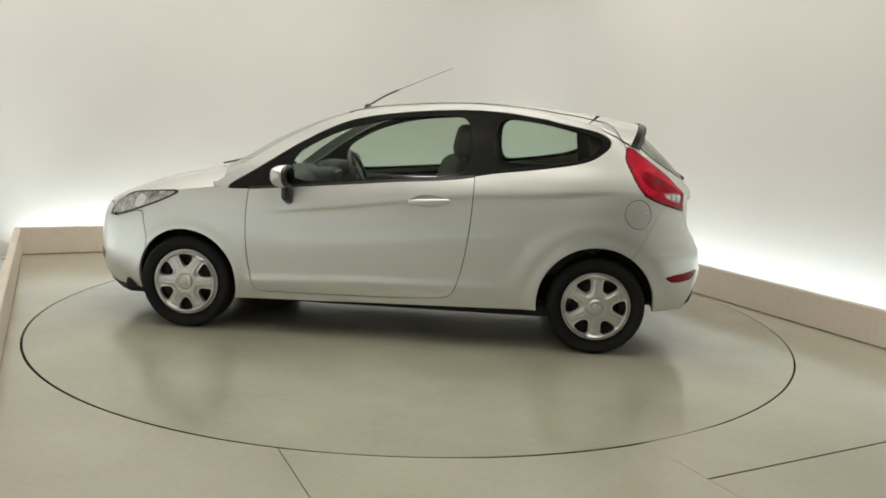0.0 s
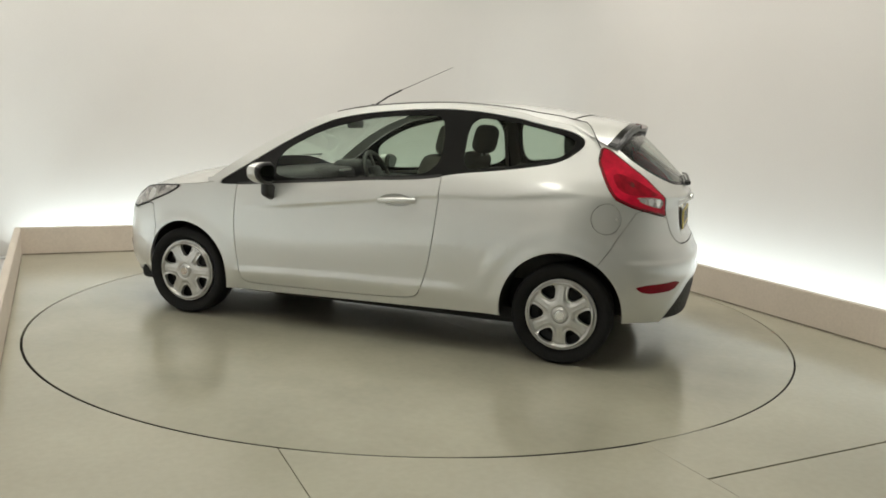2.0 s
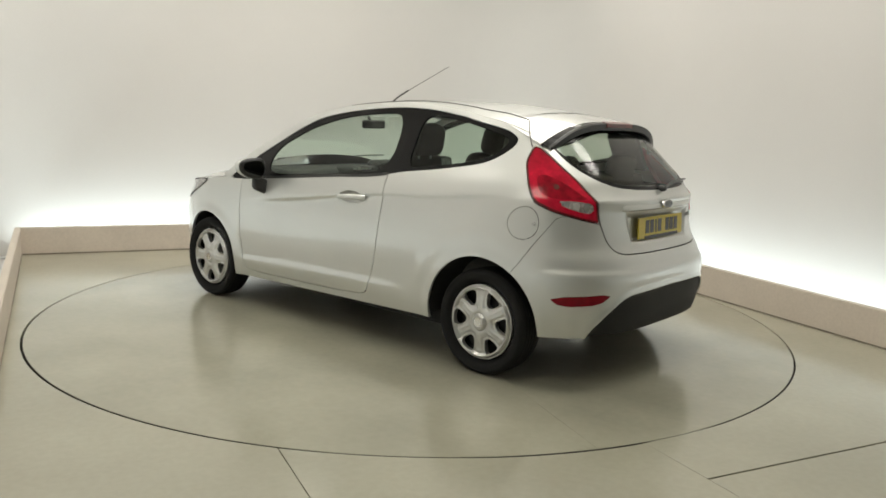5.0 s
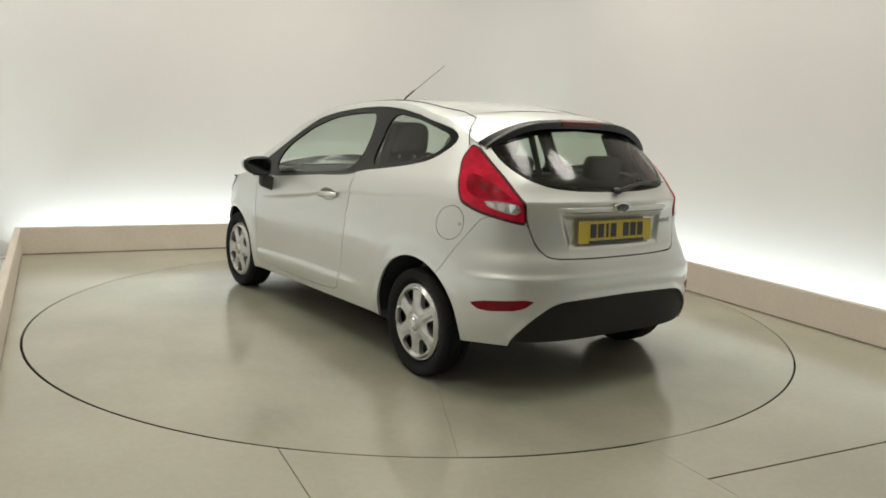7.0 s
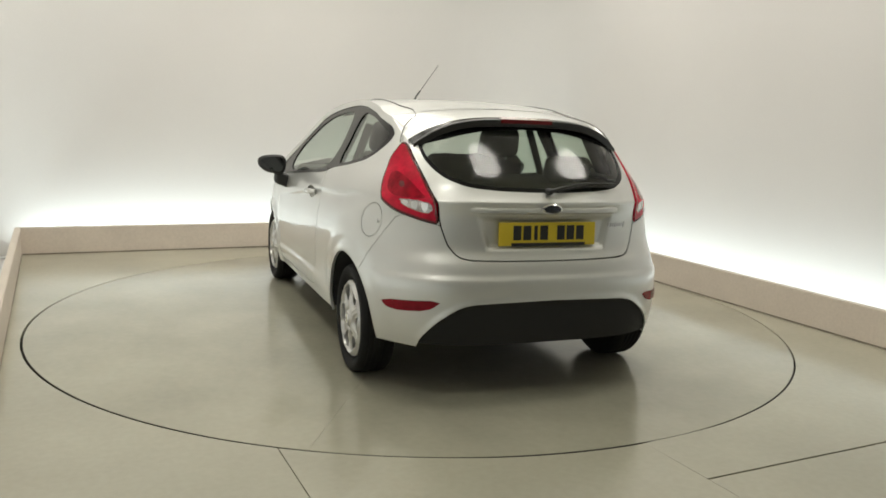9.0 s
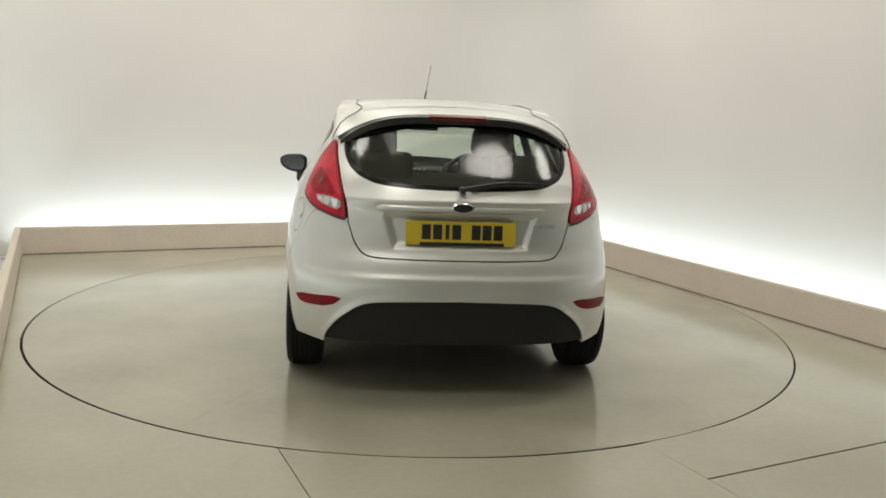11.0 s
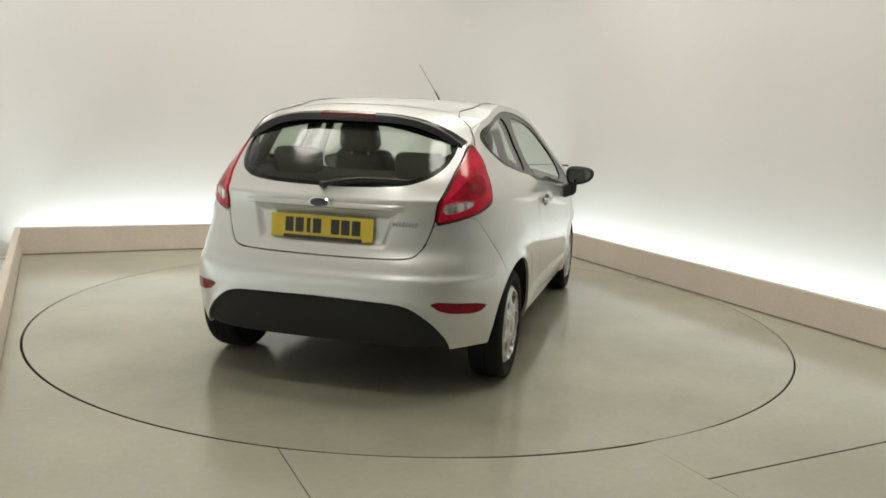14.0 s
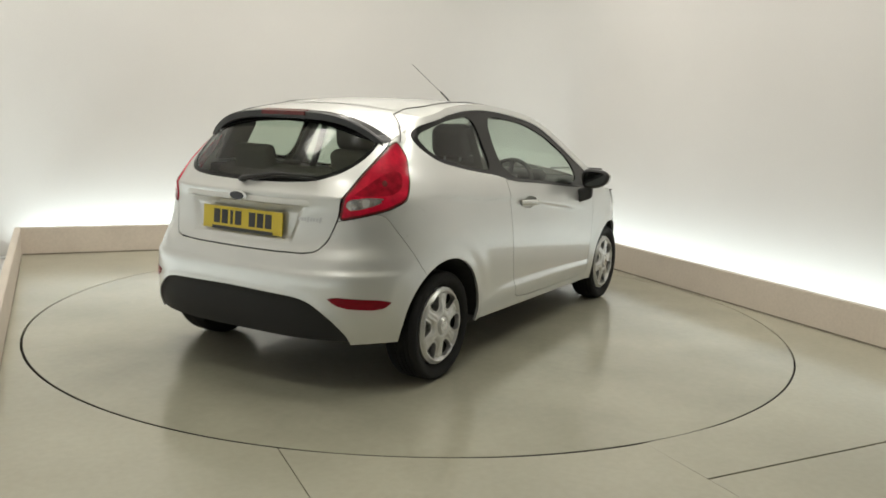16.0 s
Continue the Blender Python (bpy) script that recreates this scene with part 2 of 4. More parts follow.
        rings = [[bm.verts.new((*q, z)) for q, z in ((a, -0.1), (a, CEILING), (b, CEILING), (b, -0.1))] for a, b in zip(pts, outer)]
        for one, two in zip(rings, rings[1:]):
            for k in range(4):
                bm.faces.new((one[k], one[(k + 1) % 4], two[(k + 1) % 4], two[k]))
        bm.faces.new(rings[0])
        bm.faces.new(rings[-1][::-1])
        bmesh.ops.recalc_face_normals(bm, faces=bm.faces[:])
        structure(name, bm, WALL, "smooth off-white studio wall washed from below", 40)
    structure("wall_south", box(wr - wl + 0.3, 0.15, CEILING + 0.1, ((wl + wr) / 2, vf - 0.075, CEILING / 2 - 0.05)), DARK_WALL, "unseen end wall, painted grey to stand for the dark end of the studio")
    structure("ceiling", box(wr - wl + 0.3, wb - vf + 0.3, 0.12, ((wl + wr) / 2, (wb + vf) / 2, CEILING + 0.062)), CEIL, "unseen studio ceiling, tinted cream to warm the car roof")
    # frame and glowing fabric of the added softbox, out of view
    softbox = tagged(new("added_softbox"), "unseen square softbox added on the ceiling to brighten the car roof", "softbox")
    softbox.matrix_world = BAY @ pose(0.0, 0.0, CEILING)
    h = SOFTBOX / 2 + 0.04
    for x, y, sx, sy in ((h, 0, 0.05, 2 * h + 0.05), (-h, 0, 0.05, 2 * h + 0.05), (0, h, 2 * h - 0.05, 0.05), (0, -h, 2 * h - 0.05, 0.05)):
        part("softbox_rail", box(sx, sy, 0.13, (x, y, -0.065), 0.006), STEEL, softbox)
    part("diffuser", box(2 * h - 0.056, 2 * h - 0.056, 0.01, (0, 0, -0.105)), FABRIC, softbox, "warm glowing fabric of the added softbox")
    first = None
    for u, v in PANELS:
        at = BAY @ pose(u, v, CEILING)
        if first is None:
            first = new("ceiling_light")
            first.matrix_world = at
            tagged(first, "round flush ceiling light with warm diffuser, out of view, some added as fill", "ceiling light", "ceiling lights")
            part("light_frame", lathe([(0.46, 0.0), (0.46, -0.055), (0.445, -0.062), (0.415, -0.062), (0.41, -0.03), (0.41, 0.0)], 48, "Z"), STEEL, first, smooth=40)
            part("diffuser", lathe([(0.001, -0.056), (0.30, -0.055), (0.41, -0.05), (0.41, -0.035)], 48, "Z"), DIFFUSER, first, smooth=40)
        else:
            copy_thing(first, at)


build_room()


def build_turntable():
    table = tagged(new("turntable"), "round motor turntable flush with the floor, worn epoxy top", "turntable")
    seam = radians(151)
    for side in (0, 1):
        a = math.degrees(seam) + 180 * side
        d = math.degrees(0.0005 / TABLE_R)
        bm = prism(arc(TABLE_R - 0.008, a + d, a + 180 - d, 180), -0.06, 0.0)
        bmesh.ops.triangulate(bm, faces=[f for f in bm.faces if len(f.verts) > 4])
        part("deck_half", bm, DISC, table)
    # black ring puts the joint's shade where the lit deck edge would show
    part("rim", lathe([(TABLE_R - 0.005, -0.07), (TABLE_R - 0.005, -0.0015), (TABLE_R - 0.0078, -0.0015), (TABLE_R - 0.0078, -0.07)], 240, "Z"), GAP, table, "dark ring added at the deck edge for the shade in the joint")
    return table


turntable = build_turntable()


# ---- the car's shell: a plan outline for every height, run round by p (x along the flank, then round the corners) ----
XR, XF, LR, LF = -0.9, 0.95, 1.5, 1.75          # where the plan's corners begin, and their run
def curve(table):
    """A smooth curve through a short table of (place, value)."""
    a, b = np.array(table, float).T
    slope = np.gradient(b, a)
    def at(v):
        v = np.clip(np.asarray(v, float), a[0], a[-1])
        i = np.clip(np.searchsorted(a, v) - 1, 0, len(a) - 2)
        h = a[i + 1] - a[i]
        t = (v - a[i]) / h
        return ((2 * t**3 - 3 * t**2 + 1) * b[i] + (t**3 - 2 * t**2 + t) * h * slope[i] + (3 * t**2 - 2 * t**3) * b[i + 1] + (t**3 - t**2) * h * slope[i + 1])
    return at
half_width = curve([(0.14, 0.775), (0.2, 0.805), (0.3, 0.832), (0.45, 0.842), (0.6, 0.848), (0.75, 0.847), (0.85, 0.838), (0.93, 0.818), (1.0, 0.79), (1.1, 0.733), (1.2, 0.68), (1.27, 0.648), (1.34, 0.615), (1.42, 0.575), (1.5, 0.53)])
tail_x = curve([(0.14, -1.816), (0.22, -1.861), (0.32, -1.891), (0.45, -1.904), (0.58, -1.898), (0.66, -1.871), (0.72, -1.838), (0.82, -1.822), (0.9, -1.824), (0.935, -1.834), (0.952, -1.837), (0.962, -1.830), (0.98, -1.816), (1, -1.802), (1.04, -1.776), (1.13, -1.691), (1.25, -1.562), (1.34, -1.456), (1.5, -1.256)])
nose_x = curve([(0.14, 1.930), (0.25, 2.040), (0.4, 2.070), (0.55, 2.060), (0.65, 2.035), (0.72, 1.990), (0.8, 1.930), (0.88, 1.930), (1, 2.200), (1.5, 2.600)])
tail_n = curve([(0.14, 3.4), (0.45, 3.7), (0.65, 3.4), (0.86, 3.1), (1.0, 3.0), (1.2, 3.15), (1.5, 3.2)])
def plain_shell(p, z):
    p, z = np.broadcast_arrays(np.asarray(p, float), np.asarray(z, float))
    w = half_width(z)
    x, y = p.copy(), w.copy()
    for mask, turn, n, start, run in ((p < XR, (XR - p) / LR, tail_n(z), XR, tail_x(z) - XR), (p > XF, (p - XF) / LF, 2.6 + 0 * z, XF, nose_x(z) - XF)):
        a = np.clip(turn, 0, 1) * np.pi / 2
        r = (np.abs(np.cos(a)) ** n + np.abs(np.sin(a)) ** n) ** (-1 / n)
        x = np.where(mask, start + run * r * np.sin(a), x)
        y = np.where(mask, w * r * np.cos(a), y)
    y = np.where((p <= XR - LR + 1e-6) | (p >= XF + LF - 1e-6), 0, y)
    return np.stack([x, y, z], -1)


CREASE = curve([(-1.40, 0.958), (-1.18, 0.94), (-0.87, 0.909), (-0.48, 0.889), (-0.12, 0.846), (0.28, 0.792), (0.84, 0.735), (1.2, 0.72)])
LEDGE = curve([(-0.41, 0.385), (0.21, 0.373), (0.81, 0.349)])
ARCHES = ((1.247, 0.295, 0.322), (-1.230, 0.295, 0.342))


def step(v):
    v = np.clip(v, 0, 1)
    return v * v * (3 - 2 * v)


RECESS = np.array([(-1.982, 0.902), (-2.05, 0.722), (-2.6, 0.714), (-2.6, 0.906)])


def shell(p, z):
    """The flank and tail with creases, arch lips and the plate's recess."""
    q = plain_shell(p, z)
    p, z = np.broadcast_arrays(np.asarray(p, float), np.asarray(z, float))
    u = CREASE(p) - z
    along = step((p + 1.38) / 0.3) * step((0.95 - p) / 0.7)
    d = -0.013 * 0.5 * (1 + np.tanh(u / 0.011)) * np.exp(-((u / 0.17) ** 2)) * along
    low = LEDGE(p) - z
    d = d + 0.011 * step((low + 0.02) / 0.045) * step((0.12 - low) / 0.10) * step((p + 0.75) / 0.35) * step((0.9 - p) / 0.1)
    for cx, cz, r in ARCHES:
        off = np.hypot(q[..., 0] - cx, z - cz) - r
        d = d + 0.016 * np.exp(-((off / 0.05) ** 2)) * (z > 0.2)
        d = d + 0.010 * np.exp(-(((off - 0.10) / 0.06) ** 2)) * step((z - 0.3) / 0.2) * (cx < 0)
    q[..., 1] += d * (q[..., 1] > 0.3)
    inside = inside_of(RECESS)(np.stack([p.ravel(), z.ravel()], -1)).reshape(p.shape)
    q[..., 0] += 0.021 * step(inside / 0.042)
    # bumper: a ledge under the tailgate, and a lip round the dark valance
    a = np.clip((XR - p) / LR, 0, 1) * np.pi / 2
    fall = 0.605 - z
    out = 0.010 * 0.5 * (1 + np.tanh(fall / 0.012)) * np.exp(-((fall / 0.075) ** 2)) * step((-1.42 - p) / 0.2)
    near = inside_of(VALANCE)(np.stack([p.ravel(), z.ravel()], -1)).reshape(p.shape)
    out = out + 0.008 * np.exp(-(((near + 0.004) / 0.016) ** 2)) * step((-1.6 - p) / 0.1)
    q[..., 0] -= out * np.sin(a)
    q[..., 1] += out * np.cos(a)
    return q


def normals(p, z):
    e = 1e-3
    a = shell(p + e, z) - shell(p - e, z)
    b = shell(p, z + e) - shell(p, z - e)
    n = np.cross(b, a)
    n /= np.maximum(np.linalg.norm(n, axis=-1, keepdims=True), 1e-12)
    return n


def rounded(poly, times=2):
    """Corners cut twice, for soft corners."""
    pts = np.array(poly, float)
    for _ in range(times):
        nxt = np.roll(pts, -1, 0)
        pts = np.stack([0.8 * pts + 0.2 * nxt, 0.2 * pts + 0.8 * nxt], 1).reshape(-1, 2)
    return pts


def inside_of(poly, grow=0.0):
    """The signed distance to an outline in (p, z), above zero inside."""
    poly = np.asarray(poly, float)
    a, b = poly, np.roll(poly, -1, 0)

    def field(q):
        q = np.asarray(q, float)
        d, odd = np.full(len(q), 1e9), np.zeros(len(q), bool)
        for (ax, az), (bx, bz) in zip(a, b):
            ex, ez = bx - ax, bz - az
            t = np.clip(((q[:, 0] - ax) * ex + (q[:, 1] - az) * ez) / max(ex * ex + ez * ez, 1e-12), 0, 1)
            d = np.minimum(d, np.hypot(q[:, 0] - ax - t * ex, q[:, 1] - az - t * ez))
            if az != bz:
                odd ^= ((az > q[:, 1]) != (bz > q[:, 1])) & (q[:, 0] < ax + (q[:, 1] - az) / (bz - az) * ex)
        return np.where(odd, d, -d) + grow
    return field


def outside_of(poly, grow=0.0):
    f = inside_of(poly, grow)
    return lambda q: -f(q)


def below(line, drop=0.0):
    return lambda q: line(q[:, 0]) - drop - q[:, 1]


def above(line, lift=0.0):
    return lambda q: q[:, 1] - line(q[:, 0]) - lift


def off_arch(i, grow=0.0):
    cx, cz, r = ARCHES[i]
    return lambda q: np.hypot(plain_shell(q[:, 0], q[:, 1])[:, 0] - cx, q[:, 1] - cz) - r - grow


def cut(points, faces, field):
    """Keep the part of a flat mesh where the field is above zero."""
    f = field(np.array(points))
    out_points, out_faces, kept, crossed = [], [], {}, {}

    def keep(i):
        if i not in kept:
            kept[i] = len(out_points)
            out_points.append(points[i])
        return kept[i]

    def cross(i, j):
        key = (min(i, j), max(i, j))
        if key not in crossed:
            t = f[i] / (f[i] - f[j])
            crossed[key] = len(out_points)
            out_points.append((points[i][0] + t * (points[j][0] - points[i][0]), points[i][1] + t * (points[j][1] - points[i][1])))
        return crossed[key]

    for face in faces:
        signs = [f[i] > 0 for i in face]
        if all(signs):
            out_faces.append([keep(i) for i in face])
        elif any(signs):
            poly = []
            for k, i in enumerate(face):
                j = face[(k + 1) % len(face)]
                if f[i] > 0:
                    poly.append(keep(i))
                if (f[i] > 0) != (f[j] > 0):
                    poly.append(cross(i, j))
            if len(poly) > 2:
                out_faces.append(poly)
    return out_points, out_faces


def patch(p0, p1, z0, z1, fields, dp=0.025, dz=0.02):
    ps, zs = np.linspace(p0, p1, max(2, round((p1 - p0) / dp) + 1)), np.linspace(z0, z1, max(2, round((z1 - z0) / dz) + 1))
    n = len(zs)
    points = [(p, z) for p in ps for z in zs]
    faces = [(i * n + j, (i + 1) * n + j, (i + 1) * n + j + 1, i * n + j + 1) for i in range(len(ps) - 1) for j in range(n - 1)]
    for field in fields:
        points, faces = cut(points, faces, field)
        if not faces:
            break
    return points, faces


def skin(points, faces, out=0.0, rim=0.012, sides=(1,)):
    """A mesh on the shell from a flat patch; its edges turn inwards by rim. sides: 1 left, -1 right."""
    q = np.array(points)
    base, nor = shell(q[:, 0], q[:, 1]), normals(q[:, 0], q[:, 1])
    count = {}
    for face in faces:
        for k, i in enumerate(face):
            j = face[(k + 1) % len(face)]
            count.setdefault((min(i, j), max(i, j)), []).append((i, j))
    border = [v[0] for v in count.values() if len(v) == 1]
    verts, norms, polys = [], [], []
    for side in sides:
        flip = np.array([1, side, 1])
        start = len(verts)
        verts += ((base + nor * out) * flip).tolist()
        norms += (nor * flip).tolist()
        polys += [[start + i for i in (f[::-1] if side > 0 else f)] for f in faces]
        if rim:
            for i, j in border:
                if abs(base[i][1]) < 1e-3 and abs(base[j][1]) < 1e-3:
                    continue
                k = len(verts)
                for v, push in ((i, out), (j, out), (j, out - rim), (i, out - rim)):
                    verts.append(((base[v] + nor[v] * push) * flip).tolist())
                edge = np.cross((base[j] - base[i]), nor[i])
                edge = edge / max(np.linalg.norm(edge), 1e-9) * flip
                norms += [(-edge).tolist()] * 4
                polys.append([k, k + 1, k + 2, k + 3] if side > 0 else [k + 3, k + 2, k + 1, k])
    mesh = bpy.data.meshes.new("skin")
    mesh.from_pydata(verts, [], polys)
    mesh.polygons.foreach_set("use_smooth", [True] * len(polys))
    mesh.update()
    mesh.normals_split_custom_set_from_vertices(norms)
    return mesh


TAIL_END, NOSE_END = XR - LR, XF + LF
G = 0.0024                                        # half a panel gap
FENDER_TOP = curve([(0.8, 0.93), (1.0, 0.888), (1.15, 0.869), (1.32, 0.852), (1.6, 0.822), (1.78, 0.79), (1.95, 0.75), (2.2, 0.725), (2.7, 0.715)])
# the windows' outline and the roof's edge over it
GLASS_LOW = curve([(-1.43, 1.235), (-1.38, 1.203), (-1.25, 1.138), (-1.14, 1.104), (-0.8, 1.054), (-0.6, 1.03), (-0.47, 1.003), (-0.04, 0.962), (0.6, 0.902), (0.91, 0.876), (1.0, 0.872)])
DAYLIGHT = rounded([(1.003, 0.879), (0.822, 0.99), (0.605, 1.139), (0.444, 1.233), (0.279, 1.307), (0.12, 1.342), (-0.05, 1.366), (-0.266, 1.386), (-0.47, 1.394), (-0.674, 1.384), (-0.877, 1.356), (-1.1, 1.327), (-1.255, 1.308), (-1.375, 1.286), (-1.428, 1.25), (-1.38, 1.203), (-1.25, 1.138), (-1.14, 1.104), (-0.8, 1.054), (-0.6, 1.03), (-0.47, 1.003), (-0.04, 0.962), (0.6, 0.902), (0.91, 0.876)])
DOOR = rounded([(0.846, 0.96), (0.851, 0.839), (0.862, 0.721), (0.866, 0.583), (0.854, 0.444), (0.834, 0.34), (0.81, 0.266), (0.739, 0.255), (-0.066, 0.267), (-0.345, 0.283), (-0.4, 0.315), (-0.45, 0.49), (-0.476, 0.66), (-0.491, 0.826), (-0.497, 1.1), (0.3, 1.2)])
FRONT_PANE = rounded([(0.60, 0.925), (0.60, 1.10), (0.345, 1.243), (0.07, 1.322), (-0.2, 1.352), (-0.455, 1.362), (-0.475, 1.02), (0.0, 0.975)])
REAR_PANE = rounded([(-0.60, 1.052), (-0.60, 1.363), (-0.879, 1.333), (-1.15, 1.297), (-1.33, 1.262), (-1.36, 1.235), (-1.25, 1.165), (-1.13, 1.125), (-0.8, 1.075)])
TAIL_LAMP = rounded([(-1.512, 1.211), (-1.455, 1.150), (-1.443, 1.118), (-1.441, 1.041), (-1.463, 0.955), (-1.481, 0.937), (-1.583, 0.897), (-1.72, 0.864), (-1.800, 0.848), (-1.815, 0.850), (-1.790, 0.925), (-1.755, 0.976), (-1.69, 1.055), (-1.61, 1.14), (-1.555, 1.198), (-1.545, 1.205)], 1)
REVERSE_LAMP = rounded([(-1.555, 0.950), (-1.66, 0.953), (-1.760, 0.943), (-1.783, 0.890), (-1.72, 0.896), (-1.635, 0.918)], 1)
LAMP_CORE = rounded([(-1.485, 1.06), (-1.53, 1.075), (-1.62, 1.04), (-1.70, 0.985), (-1.735, 0.956), (-1.56, 0.958), (-1.50, 0.985)], 1)
REFLECTOR = rounded([(-1.535, 0.478), (-1.835, 0.502), (-1.765, 0.448), (-1.590, 0.434)], 1)
HATCH = rounded([(-1.50, 1.45), (-1.555, 1.21), (-1.62, 1.135), (-1.70, 1.05), (-1.765, 0.97), (-1.797, 0.925), (-1.822, 0.845), (-1.866, 0.743), (-1.911, 0.694), (-1.97, 0.683), (-2.15, 0.679), (-2.7, 0.676), (-2.7, 1.45)], 1)
BACK_GLASS = rounded([(-1.60, 1.30), (-1.622, 1.21), (-1.672, 1.144), (-1.74, 1.092), (-1.818, 1.052), (-1.936, 1.018), (-2.15, 1.004), (-2.7, 0.998), (-2.7, 1.45), (-1.7, 1.45)], 1)
VALANCE = rounded([(-1.70, 0.2), (-1.725, 0.299), (-1.805, 0.395), (-1.905, 0.470), (-2.0, 0.490), (-2.7, 0.500), (-2.7, 0.2)], 2)
HEAD_LAMP = rounded([(1.90, 0.655), (1.88, 0.738), (1.74, 0.812), (1.52, 0.838), (1.30, 0.853), (1.42, 0.79), (1.60, 0.716), (1.78, 0.66)], 2)
SEAM_REAR = [(-1.37, 0.575), (-1.425, 0.645), (-1.49, 0.722), (-1.548, 0.795), (-1.600, 0.866)]
BUMPER_REAR = np.array([(-1.20, 0.0), (-1.30, 0.5)] + SEAM_REAR + [(-1.64, 0.880), (-1.72, 0.86), (-1.80, 0.845), (-1.822, 0.845), (-1.866, 0.743), (-1.911, 0.694), (-1.97, 0.683), (-2.15, 0.679), (-2.7, 0.676), (-2.7, 0.0)])
BUMPER_FRONT = np.array([(1.50, 0.0), (1.50, 0.55), (1.56, 0.70), (1.62, 0.705), (1.78, 0.655), (1.90, 0.65), (1.93, 0.72), (2.8, 0.70), (2.8, 0.0)])
FLAP_AT = (-1.443, 0.833)
FLAP = np.array([(FLAP_AT[0] + 0.076 * math.cos(a * math.pi / 20), FLAP_AT[1] + 0.083 * math.sin(a * math.pi / 20)) for a in range(40)])
SILL = curve([(-1.9, 0.265), (-1.5, 0.265), (-0.9, 0.245), (0.0, 0.225), (0.95, 0.205), (1.5, 0.20), (1.8, 0.17), (2.8, 0.165)])
SPOILER_UNDER = curve([(-2.4, 1.32), (-2.1, 1.31), (-1.85, 1.296), (-1.7, 1.270), (-1.6, 1.254), (-1.5, 1.287), (-1.38, 1.322), (-1.2, 1.34)])
ROOF_EDGE = curve([(-1.64, 1.248), (-1.56, 1.268), (-1.48, 1.298), (-1.38, 1.326), (-1.255, 1.344), (-1.1, 1.362), (-0.88, 1.392), (-0.67, 1.416), (-0.47, 1.427), (-0.27, 1.42), (-0.05, 1.402), (0.12, 1.381), (0.28, 1.348), (0.444, 1.288), (0.605, 1.208), (0.822, 1.072), (1.0, 0.945), (1.05, 0.91)])
CENTRE = curve([(-1.62, 1.322), (-1.45, 1.358), (-1.2, 1.400), (-0.87, 1.437), (-0.5, 1.449), (-0.11, 1.437), (0.235, 1.398), (0.51, 1.321), (0.83, 1.185), (1.11, 1.023), (1.25, 0.96)])
HOOD_Z = curve([(0.9, 1.045), (1.26, 0.968), (1.53, 0.905), (1.74, 0.842), (1.95, 0.75), (2.0, 0.718)])
FIT_RED = outside_of(TAIL_LAMP, 0.006)
HANDLE_AT = (-0.235, 0.855)
RECESS_CUP = np.array([(HANDLE_AT[0] + 0.104 * math.cos(a * math.pi / 24), HANDLE_AT[1] + 0.037 * math.sin(a * math.pi / 24)) for a in range(48)])


def both(name, args, out, rim, mat, car, label=""):
    """The same part on the left and on the right."""
    made = []
    for side in (1, -1):
        made.append(part(name, skin(*args, out, rim, (side,)), mat, car, label))
    return made


